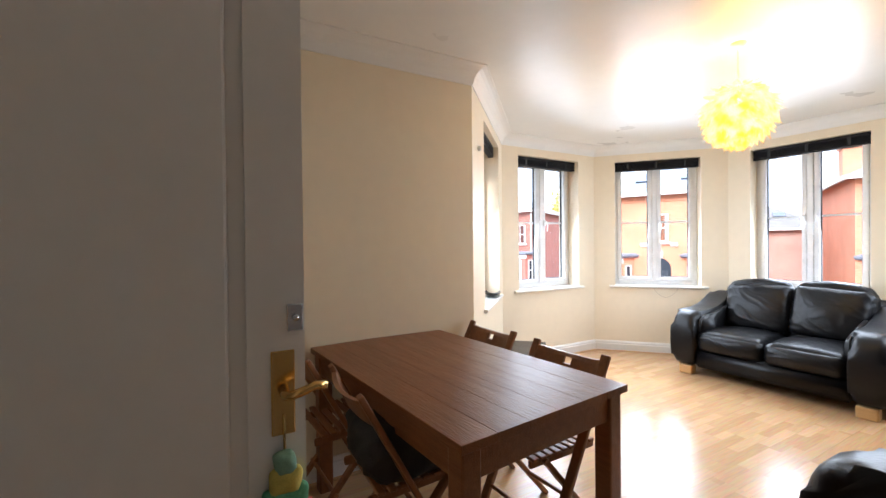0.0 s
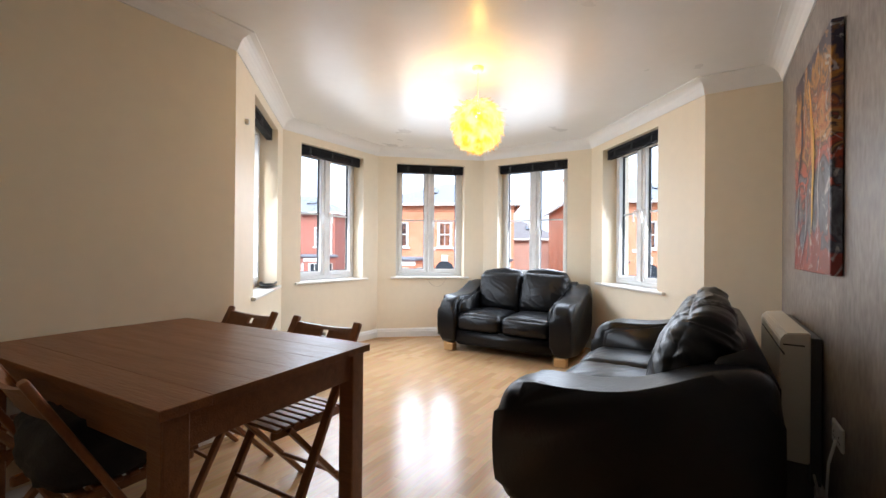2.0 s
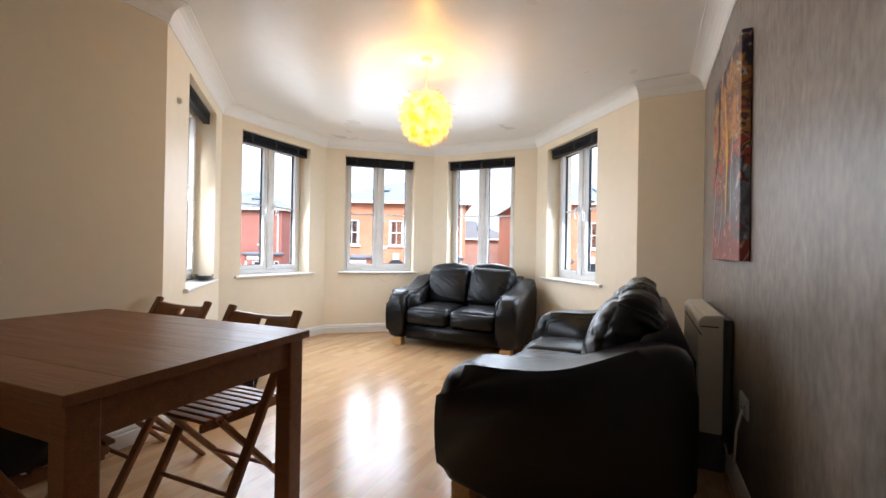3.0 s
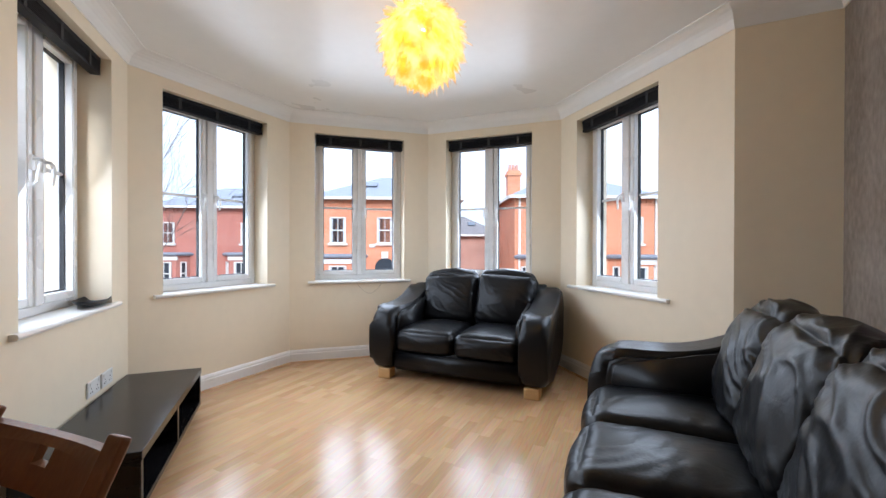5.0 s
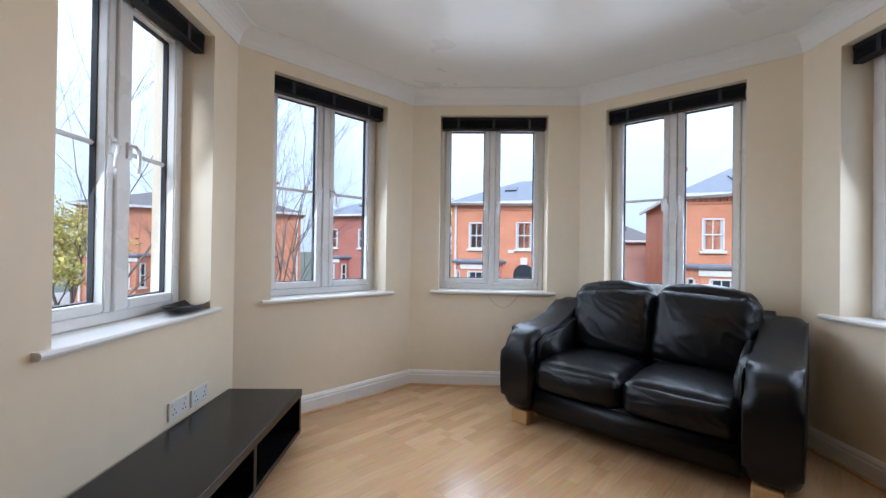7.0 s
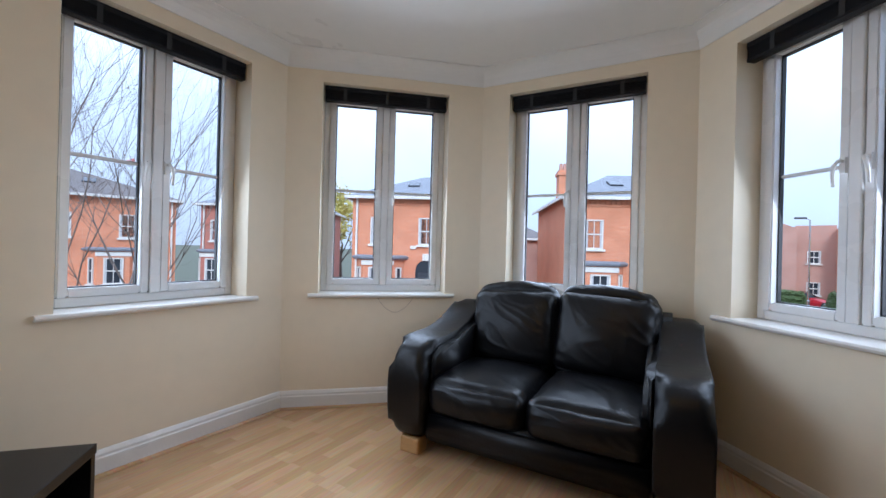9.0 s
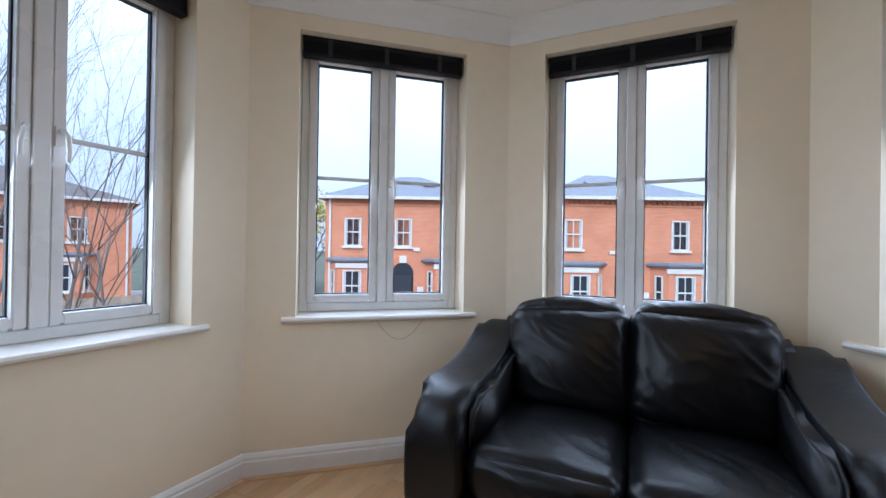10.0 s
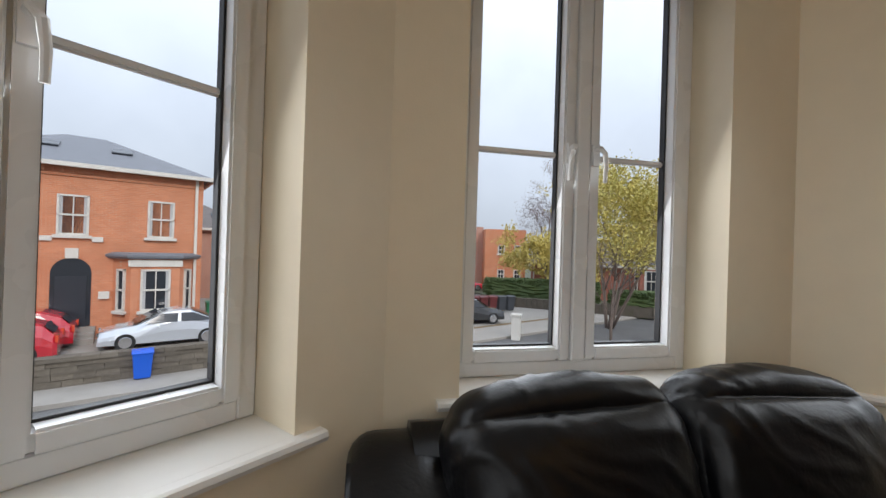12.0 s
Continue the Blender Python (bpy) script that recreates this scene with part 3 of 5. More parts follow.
# ---- sofas ----
def sofa(m, width, seats, label):
    """x along the front, y from the front to the back."""
    s = empty("sofa", m, label, "sofa", "black leather sofas")
    arm, depth = 0.21, 0.90
    prof = [(0.10, 0.085), (0.035, 0.11), (0.008, 0.20), (0.0, 0.33), (0.004, 0.44), (0.022, 0.53), (0.07, 0.59), (0.15, 0.615), (0.26, 0.618), (0.38, 0.622), (0.50, 0.648), (0.60, 0.69), (0.70, 0.742), (0.79, 0.768), (0.86, 0.755), (0.89, 0.70), (0.895, 0.4), (0.87, 0.085)]
    prof = [p for (ya, za), (yb, zb) in zip(prof, prof[1:] + prof[:1]) for p in ((0.75 * ya + 0.25 * yb, 0.75 * za + 0.25 * zb), (0.25 * ya + 0.75 * yb, 0.25 * za + 0.75 * zb))]
    for side in (0, 1):
        x0 = 0.0 if side == 0 else width - arm
        bm = bmesh.new()
        prism(bm, prof, x0, x0 + arm)
        caps = [f for f in bm.faces if len(f.verts) > 4]
        bmesh.ops.bevel(bm, geom=list({e for f in caps for e in f.edges}), offset=0.062, segments=5, affect="EDGES", profile=0.5, clamp_overlap=True)
        for v in bm.verts:
            v.co.x += 0.004 * noise.noise(v.co * 5 + Vector((side * 9, 0, 0)))
        mesh_object("arm", bm, LEATHER, s, smooth=True)
        # raised inner roll of the arm
        bm = bmesh.new()
        xa = arm - 0.02 if side == 0 else width - arm - 0.045
        inner = [(0.10, 0.30), (0.085, 0.45), (0.10, 0.54), (0.16, 0.578), (0.30, 0.585), (0.48, 0.60), (0.62, 0.66), (0.75, 0.70), (0.75, 0.30)]
        prism(bm, inner, xa, xa + 0.065)
        bmesh.ops.bevel(bm, geom=list({e for f in bm.faces if len(f.verts) > 4 for e in f.edges}), offset=0.028, segments=3, affect="EDGES", clamp_overlap=True)
        mesh_object("arm_pad", bm, LEATHER, s, smooth=True)
    bm = bmesh.new()
    prism(bm, [(0.06, 0.085), (0.05, 0.15), (0.055, 0.26), (0.8, 0.26), (0.8, 0.085)], arm - 0.01, width - arm + 0.01)
    bmesh.ops.bevel(bm, geom=list(bm.edges), offset=0.02, segments=3, affect="EDGES")
    mesh_object("base", bm, LEATHER, s, smooth=True)
    bm = bmesh.new()
    prism(bm, [(0.66, 0.10), (0.70, 0.70), (0.74, 0.765), (0.80, 0.79), (0.86, 0.77), (0.895, 0.70), (0.895, 0.10)], arm * 0.55, width - arm * 0.55)
    bmesh.ops.bevel(bm, geom=list({e for f in bm.faces if len(f.verts) > 4 for e in f.edges}), offset=0.03, segments=3, affect="EDGES", clamp_overlap=True)
    mesh_object("backrest", bm, LEATHER, s, smooth=True)
    w = (width - 2 * arm - 0.01) / seats
    for k in range(seats):
        cx = arm + 0.005 + w * (k + 0.5)
        bm = bmesh.new()
        cushion(bm, (cx, 0.355, 0.335), (w / 2 - 0.002, 0.315, 0.095), 0.065, k * 3.1 + width, 0.035, 0.0038, 40)
        mesh_object("seat_cushion", bm, LEATHER, s, smooth=True)
        bm = bmesh.new()
        tilt = Matrix.Rotation(radians(-15), 3, "X") @ Matrix.Rotation(radians((-2, 2.5, -1)[k]), 3, "Y")
        cushion(bm, (cx, 0.66, 0.635 + 0.006 * k), (w / 2 + 0.012, 0.095, 0.245), 0.085, k * 5.7 + width * 2, 0.050, 0.0042 if seats == 2 else 0.0095, 48, tilt)
        mesh_object("back_cushion", bm, LEATHER, s, smooth=True)
        # stitched seam along the top of the cushion
        bm = bmesh.new()
        pts = [Vector((cx, 0.66, 0.635)) + tilt @ Vector((w * (q / 12 - 0.5) * 0.86, -0.088, 0.185 + 0.018 * math.sin(math.pi * q / 12))) for q in range(13)]
        tube(bm, pts, 0.0045, 6)
        mesh_object("seam", bm, LEATHER, s, smooth=True)
    for x in (0.055, width - 0.18):
        for y in (0.05, 0.74):
            bm = bmesh.new()
            box(bm, x, x + 0.12, y, y + 0.09, 0.0, 0.088)
            round_edges(bm, 0.01)
            mesh_object("foot", bm, PINE_FOOT, s)
    deeper = Matrix.Diagonal((1, 1.072, 1, 1))
    for part in s.children:
        part.data.transform(deeper)
    return s


a2 = -41.0
ca, sa = math.cos(radians(a2)), math.sin(radians(a2))
c2 = Vector((1.845, 4.315, 0)) - Vector((ca, sa, 0)) * 0.748 + Vector((sa, -ca, 0)) * 0.066
sofa(pose(c2.x, c2.y, 0, 0, 0, a2), 1.503, 2, "black leather two-seat sofa with crumpled back cushions and beech feet")
c3 = un(3.93, -0.50)
sofa(Matrix.Translation(c3) @ Matrix.Rotation(math.atan2(-U.y, -U.x), 4, "Z"), 1.88, 3, "black leather three-seat sofa with creased loose cushions")


# ---- dining table and folding chairs ----
def plank_run(parent, x0, x1, y0, y1, z0, z1, k):
    w = (y1 - y0) / k
    for j in range(k):
        bm = bmesh.new()
        box(bm, x0, x1, y0 + j * w + 0.0001, y0 + (j + 1) * w - 0.0001, z0, z1)
        bmesh.ops.bevel(bm, geom=list(bm.edges), offset=0.0005 if 0 < j < k - 1 else 0.0015, segments=1, affect="EDGES")
        mesh_object("plank", bm, TABLE_WOOD, parent)


def dining_table():
    t = empty("dining_table", pose(-0.2425, 1.946, 0, 0, 0, 143.2), "brown stained pine dining table with square legs", "table")
    top = mesh_object("top_batten", bmesh.new(), TABLE_WOOD, t)
    bm = bmesh.new()
    box(bm, -0.5, -0.42, -0.33, 0.33, 0.708, 0.7235)
    box(bm, 0.42, 0.5, -0.33, 0.33, 0.708, 0.7235)
    bm.to_mesh(top.data)
    bm.free()
    plank_run(t, -0.655, 0.655, -0.40, 0.40, 0.724, 0.752, 6)
    for dims in ((-0.6, 0.6, -0.375, -0.353), (-0.6, 0.6, 0.353, 0.375), (-0.625, -0.603, -0.33, 0.33), (0.603, 0.625, -0.33, 0.33)):
        bevel_box("apron", (*dims, 0.622, 0.7235), TABLE_WOOD, t, 0.003)
    for x in (-0.637, 0.567):
        for y in (-0.384, 0.314):
            bevel_box("leg", (x, x + 0.07, y, y + 0.07, 0, 0.7235), TABLE_WOOD, t, 0.006)


dining_table()


def folding_chair(m):
    """x across, the chair faces -y, the backrest stands at +y."""
    c = empty("folding_chair", m, "brown stained wooden folding chair with slatted seat", "chair", "chairs round the table")
    for x in (-0.20, 0.20):
        bm = bmesh.new()
        beam(bm, (x, 0.20, 0.795), (x, -0.22, 0.0), 0.022, 0.042, Vector((1, 0, 0)))
        round_edges(bm, 0.006)
        mesh_object("upright", bm, CHAIR_WOOD, c)
    for x in (-0.165, 0.165):
        bm = bmesh.new()
        beam(bm, (x, -0.17, 0.435), (x, 0.21, 0.0), 0.022, 0.036, Vector((1, 0, 0)))
        round_edges(bm, 0.006)
        mesh_object("rear_leg", bm, CHAIR_WOOD, c)
        bm = bmesh.new()
        beam(bm, (x * 0.92, -0.235, 0.425), (x * 0.92, 0.16, 0.405), 0.02, 0.036, Vector((0, 0, 1)))
        round_edges(bm, 0.008)
        mesh_object("seat_rail", bm, CHAIR_WOOD, c)
    for k in range(9):
        y = -0.225 + k * 0.043
        bm = bmesh.new()
        zc = 0.446 - 0.02 * (y + 0.235) / 0.4
        box(bm, -0.183, 0.183, y - 0.0145, y + 0.0145, zc - 0.001, zc + 0.013)
        round_edges(bm, 0.003, 1)
        mesh_object("slat", bm, CHAIR_WOOD, c)
    # curved top rail with a hand hole
    bm = bmesh.new()
    rows = []
    xs = [-0.19 + 0.38 * k / 16 for k in range(17)]
    hole = (7, 8)
    for face in (0, 1):
        for z in (0.675, 0.715, 0.745, 0.772):
            row = []
            for x in xs:
                bow = 0.026 * (1 - (x / 0.19) ** 2)
                zz = z - (0.014 * (1 - (x / 0.19) ** 2) if z > 0.77 else 0)
                row.append(bm.verts.new((x, 0.128 + (z - 0.675) * 0.52 + bow + 0.018 * face, zz)))
            rows.append(row)
    for face in (0, 1):
        for j in range(3):
            for k in range(16):
                if j == 1 and k in hole:
                    continue
                a, b = rows[face * 4 + j], rows[face * 4 + j + 1]
                bm.faces.new((a[k], a[k + 1], b[k + 1], b[k]))
    for j in (0, 3):
        for k in range(16):
            bm.faces.new((rows[j][k], rows[j][k + 1], rows[4 + j][k + 1], rows[4 + j][k]))
    for k in (0, 16):
        for j in range(3):
            bm.faces.new((rows[j][k], rows[j + 1][k], rows[5 + j][k], rows[4 + j][k]))
    for j in (1, 2):
        for k in hole:
            bm.faces.new((rows[j][k], rows[j][k + 1], rows[4 + j][k + 1], rows[4 + j][k]))
    for k in (hole[0], hole[-1] + 1):
        bm.faces.new((rows[1][k], rows[2][k], rows[6][k], rows[5][k]))
    mesh_object("top_rail", bm, CHAIR_WOOD, c)
    for y, z in ((-0.145, 0.15), (0.075, 0.155)):
        bm = bmesh.new()
        tube(bm, [(-0.195, y, z), (0.195, y, z)], 0.009, 10)
        mesh_object("stretcher", bm, CHAIR_WOOD, c)
    bm = bmesh.new()
    for x in (-0.214, 0.214):
        tube(bm, [(x - 0.006, 0.005, 0.432), (x + 0.006, 0.005, 0.432)], 0.008, 8)
    mesh_object("pivot", bm, DARK_METAL, c)
    return c


def chair_pose(mid, face_deg):
    """mid: middle of the top rail; face_deg: the way along the rail."""
    r = Matrix.Rotation(radians(face_deg), 4, "Z")
    p = Vector((mid[0], mid[1], 0)) - (r @ Vector((0, 0.20, 0)))
    return Matrix.Translation(p) @ r


first = folding_chair(chair_pose((-0.147, 2.634), -41))
copy_thing(first, chair_pose((0.305, 2.237), -38))
copy_thing(first, chair_pose((-0.93, 1.80), 139 + 3))
copy_thing(first, chair_pose((-0.49, 1.51), 139 - 2))

bm = bmesh.new()
cushion(bm, (0, 0, 0.09), (0.17, 0.16, 0.09), 0.05, 4.0, 0.02, 0.016, 12)
bag = mesh_object("bag", bm, BLACK_CLOTH, smooth=True, m=pose(-0.335, 1.665, 0.452, 0, 0, 137))
tagged(bag, "black cloth bag slumped on a chair seat", "bag")


# ---- low unit under the window ----
def media_unit():
    u = empty("media_unit", pose(-0.378, 4.385, 0, 0, 0, -86.5), "low black-brown veneered media bench with open bays", "media bench")
    L, D, H = 1.22, 0.425, 0.297
    bevel_box("top", (0, L, 0, D, H - 0.04, H), BLACKWOOD, u, 0.002)
    bevel_box("bottom", (0.003, L - 0.003, 0.003, D - 0.003, 0.045, 0.07), BLACKWOOD, u, 0.002)
    for x in (0.0, 0.60, L - 0.03):
        bevel_box("side_panel", (x + 0.001, x + 0.029, 0.002, D - 0.004, 0.0705, H - 0.0405), BLACKWOOD, u, 0.002)
    bevel_box("back_panel", (0.031, L - 0.031, 0.006, 0.016, 0.0705, H - 0.0405), BLACKWOOD, u, 0.001)
    bevel_box("plinth", (0.03, L - 0.03, 0.02, D - 0.05, 0.0, 0.0445), BLACKWOOD, u, 0.002)


media_unit()


# ---- pendant with feather shade ----
def pendant():
    p = empty("pendant_lamp", Matrix.Translation((LAMP.x, LAMP.y, CEIL)), "lit pendant lamp with round cream feather shade", "pendant lamp")
    bm = bmesh.new()
    prof = [(0.0, -0.035), (0.018, -0.035), (0.034, -0.028), (0.042, -0.014), (0.044, 0.0)]
    for (ra, za), (rb, zb) in zip(prof, prof[1:]):
        for k in range(20):
            t0, t1 = 2 * math.pi * k / 20, 2 * math.pi * (k + 1) / 20
            q = [(ra, za, t0), (ra, za, t1), (rb, zb, t1), (rb, zb, t0)]
            bm.faces.new([bm.verts.new((r * math.cos(t), r * math.sin(t), z)) for r, z, t in q])
    bmesh.ops.remove_doubles(bm, verts=bm.verts, dist=1e-5)
    mesh_object("ceiling_rose", bm, PLASTIC_WHITE, p, smooth=True)
    bm = bmesh.new()
    tube(bm, [(0, 0, -0.03), (0, 0, -0.30)], 0.0035, 8)
    mesh_object("flex", bm, PLASTIC_WHITE, p)
    bm = bmesh.new()
    tube(bm, [(0, 0, -0.29), (0, 0, -0.35)], [0.016, 0.02], 12)
    mesh_object("lamp_holder", bm, PLASTIC_WHITE, p, smooth=True)
    # feathers: small curved vanes set all over a ball
    rnd = random.Random(5)
    bm = bmesh.new()
    R = 0.155
    for k in range(1100):
        z = 1 - 2 * (k + 0.5) / 1100
        if z > 0.985:
            continue
        a = k * 2.39996
        d = Vector((math.sqrt(1 - z * z) * math.cos(a), math.sqrt(1 - z * z) * math.sin(a), z))
        t = d.cross(Vector((0, 0, 1)) + Vector((rnd.uniform(-1, 1), rnd.uniform(-1, 1), rnd.uniform(-1, 1))) * 0.7).normalized()
        b = (d.cross(t) * (1 if rnd.random() < 0.7 else -1)).normalized()
        if b.z > 0:
            b = -b
        length, w = rnd.uniform(0.05, 0.10), rnd.uniform(0.010, 0.022)
        base = d * (R * rnd.uniform(0.94, 1.04))
        lift = rnd.uniform(0.1, 0.75)
        prev = None
        for q in range(5):
            f = q / 4
            c = base + b * length * f * (1 - 0.3 * lift * f) + d * (lift * length * f * f * 0.9) - Vector((0, 0, 0.018 * f * f))
            ww = w * (0.35 + 1.3 * f * (1.15 - f)) if q < 4 else 0.001
            pair = (bm.verts.new(c + t * ww), bm.verts.new(c - t * ww))
            if prev:
                bm.faces.new((prev[0], prev[1], pair[1], pair[0]))
            prev = pair
    me_ob = mesh_object("feather_shade", bm, FEATHER, p, m=Matrix.Translation(LAMP - Vector((LAMP.x, LAMP.y, CEIL))))
    tagged(me_ob, "cream feathers glowing warm yellow")


pendant()


# ---- feature wall: canvas, heater, socket ----
def canvas():
    w, h = 0.78, 0.97
    m = Matrix.Translation(un(3.36, GREY_N - 0.001, 1.055)) @ Matrix.Rotation(math.atan2(-U.y, -U.x), 4, "Z")
    c = empty("canvas_painting", m, "abstract canvas with swirls of orange, red, white and black", "painting")
    mat = bpy.data.materials.new("abstract_paint_swirls")
    mat.use_nodes = True
    n, l = mat.node_tree.nodes, mat.node_tree.links
    p = n["Principled BSDF"]
    p.inputs["Roughness"].default_value = 0.35
    # bands of colour climbing the canvas, torn by swirls, under thin pale streaks
    tc, sep, swirl, bend, lift = n.new("ShaderNodeTexCoord"), n.new("ShaderNodeSeparateXYZ"), n.new("ShaderNodeTexNoise"), n.new("ShaderNodeMath"), n.new("ShaderNodeMath")
    swirl.inputs["Scale"].default_value, swirl.inputs["Detail"].default_value, swirl.inputs["Distortion"].default_value = 4.5, 5, 2.4
    bend.operation, bend.inputs[1].default_value, bend.inputs[2].default_value = "MULTIPLY_ADD", 0.85, -0.42
    lift.operation = "ADD"
    cr = n.new("ShaderNodeValToRGB")
    stops = [(0.0, (0.22, 0.03, 0.025)), (0.13, (0.30, 0.04, 0.03)), (0.2, (0.05, 0.05, 0.08)), (0.3, (0.16, 0.17, 0.21)), (0.38, (0.02, 0.02, 0.035)),
             (0.46, (0.48, 0.07, 0.03)), (0.53, (0.06, 0.03, 0.03)), (0.6, (0.50, 0.26, 0.08)), (0.68, (0.42, 0.12, 0.03)), (0.76, (0.05, 0.03, 0.05)), (0.84, (0.50, 0.22, 0.03)), (0.92, (0.035, 0.025, 0.055)), (1.0, (0.03, 0.02, 0.05))]
    els = cr.color_ramp.elements
    els[0].position, els[0].color = stops[0][0], (*stops[0][1], 1)
    els[1].position, els[1].color = stops[-1][0], (*stops[-1][1], 1)
    for pos, col in stops[1:-1]:
        e = els.new(pos)
        e.color = (*col, 1)
    l.new(tc.outputs["Object"], swirl.inputs["Vector"])
    l.new(tc.outputs["Object"], sep.inputs["Vector"])
    l.new(swirl.outputs["Fac"], bend.inputs[0])
    l.new(sep.outputs["Z"], lift.inputs[0])
    l.new(bend.outputs["Value"], lift.inputs[1])
    l.new(lift.outputs["Value"], cr.inputs["Fac"])
    streak, sharp, over = n.new("ShaderNodeTexNoise"), n.new("ShaderNodeMapRange"), n.new("ShaderNodeMixRGB")
    streak.inputs["Scale"].default_value, streak.inputs["Detail"].default_value, streak.inputs["Distortion"].default_value = 7.0, 6, 3.5
    sharp.inputs["From Min"].default_value, sharp.inputs["From Max"].default_value, sharp.inputs["To Max"].default_value = 0.60, 0.68, 0.8
    over.inputs["Color2"].default_value = (0.55, 0.53, 0.52, 1)
    l.new(tc.outputs["Object"], streak.inputs["Vector"])
    l.new(streak.outputs["Fac"], sharp.inputs["Value"])
    l.new(sharp.outputs["Result"], over.inputs["Fac"])
    l.new(cr.outputs["Color"], over.inputs["Color1"])
    l.new(over.outputs["Color"], p.inputs["Base Color"])
    bm = bmesh.new()
    box(bm, 0, w, -0.038, -0.002, 0, h)
    round_edges(bm, 0.003, 1)
    mesh_object("canvas", bm, mat, c)
    # broad painted strokes standing a little proud
    rnd = random.Random(11)
    for k, col in enumerate([(0.8, 0.36, 0.03), (0.62, 0.09, 0.03), (0.75, 0.73, 0.7), (0.03, 0.02, 0.06), (0.75, 0.73, 0.7), (0.5, 0.06, 0.03), (0.85, 0.5, 0.05), (0.55, 0.56, 0.6)]):
        pm = material("paint_stroke", col, 0.35, vary=0.3, scale=12)
        bm = bmesh.new()
        x, z = rnd.uniform(0.15, 0.6), (0.93 if k in (0, 3) else rnd.uniform(0.15, 0.75))
        prev = None
        ang = rnd.uniform(-2.2, -0.9)
        for q in range(16):
            x2, z2 = min(max(x + 0.03 * math.cos(ang), 0.03), w - 0.03), min(max(z + 0.035 * math.sin(ang), 0.03), h - 0.03)
            ww = (0.022 if k in (0, 3, 6) else 0.007) * math.sin(math.pi * (q + 0.6) / 16.5)
            nx, nz = -math.sin(ang) * ww, math.cos(ang) * ww
            cl = lambda a, hi: min(max(a, 0.004), hi - 0.004)
            pair = [bm.verts.new((cl(x2 + s * nx, w), -0.0385 - 0.0004 * k, cl(z2 + s * nz, h))) for s in (-1, 1)]
            if prev:
                bm.faces.new((prev[0], prev[1], pair[1], pair[0]))
            prev, x, z = pair, x2, z2
            ang += rnd.uniform(-0.35, 0.35)
        mesh_object("brush_stroke", bm, pm, c)


canvas()


def heater():
    m = Matrix.Translation(un(3.75, GREY_N - 0.002)) @ Matrix.Rotation(math.atan2(-U.y, -U.x), 4, "Z")
    h = empty("storage_heater", m, "cream metal storage heater standing against the wall", "heater")
    W = 0.85
    bm = bmesh.new()
    prism(bm, [(-0.04, 0.20), (-0.14, 0.20), (-0.145, 0.21), (-0.145, 0.745), (-0.125, 0.775), (-0.04, 0.785)], 0, W)
    bmesh.ops.bevel(bm, geom=list(bm.edges), offset=0.008, segments=2, affect="EDGES", clamp_overlap=True)
    mesh_object("body", bm, HEATER_BEIGE, h)
    bevel_box("rear_casing", (0.01, W + 0.012, -0.0395, -0.004, 0.12, 0.765), DARK_METAL, h, 0.004)
    bm = bmesh.new()
    box(bm, W - 0.0005, W + 0.0015, -0.135, -0.06, 0.722, 0.728)
    mesh_object("vent_slot", bm, GASKET, h)
    for x in (0.04, W - 0.1):
        bevel_box("foot", (x, x + 0.06, -0.14, -0.02, 0, 0.1995), DARK_METAL, h, 0.004)
    bm = bmesh.new()
    for k in range(14):
        box(bm, 0.08 + k * 0.065, 0.125 + k * 0.065, -0.1465, -0.143, 0.70, 0.708)
    mesh_object("grille", bm, GASKET, h)


heater()


def socket(m, cable=False, label="white double wall socket"):
    s = empty("wall_socket", m, label, "socket", "wall sockets")
    bm = bmesh.new()
    box(bm, -0.073, 0.073, -0.010, 0.0, -0.043, 0.043)
    round_edges(bm, 0.003, 1)
    mesh_object("plate", bm, PLASTIC_WHITE, s)
    bm = bmesh.new()
    for x in (-0.036, 0.036):
        for dx, dz in ((0, 0.002), (-0.011, -0.018), (0.011, -0.018)):
            box(bm, x + dx - 0.003, x + dx + 0.003, -0.0106, -0.0101, dz - 0.004, dz + 0.004)
    mesh_object("pin_holes", bm, GASKET, s)
    bm = bmesh.new()
    for x in (-0.05, 0.05):
        box(bm, x - 0.006, x + 0.006, -0.0135, -0.0101, 0.018, 0.034)
    mesh_object("switch", bm, PLASTIC_WHITE, s)
    return s


wm0, _ = wall_frame(0)
socket(wm0 @ Matrix.Translation((1.115, -0.001, 0.362)))
socket(wm0 @ Matrix.Translation((1.285, -0.001, 0.362)), label="white wall aerial and phone socket plate")
gm = Matrix.Translation(un(2.62, GREY_N - 0.001, 0.45)) @ Matrix.Rotation(math.atan2(-U.y, -U.x), 4, "Z")
socket(gm, label="white fused heater outlet on the feature wall")
cu = bmesh.new()
tube(cu, [gm @ Vector((0.0, -0.012, -0.02)), gm @ Vector((-0.01, -0.03, -0.12)), gm @ Vector((-0.04, -0.03, -0.25)), gm @ Vector((-0.08, -0.035, -0.33)), gm @ Vector((-0.275, -0.03, -0.28))], 0.005, 8)
tagged(mesh_object("heater_cable", cu, PLASTIC_WHITE, smooth=True), "white heater flex hanging from wall outlet", "cable")

# thermostat nub on the west wall and dish on its sill
bm = bmesh.new()
tube(bm, [wm0 @ Vector((0.22, 0.0, 1.98)), wm0 @ Vector((0.22, -0.018, 1.98)), wm0 @ Vector((0.22, -0.026, 1.98))], [0.02, 0.018, 0.012], 14)
tagged(mesh_object("blind_cord_cleat", bm, PLASTIC_WHITE, smooth=False), "small white cord cleat on the wall", "cleat")


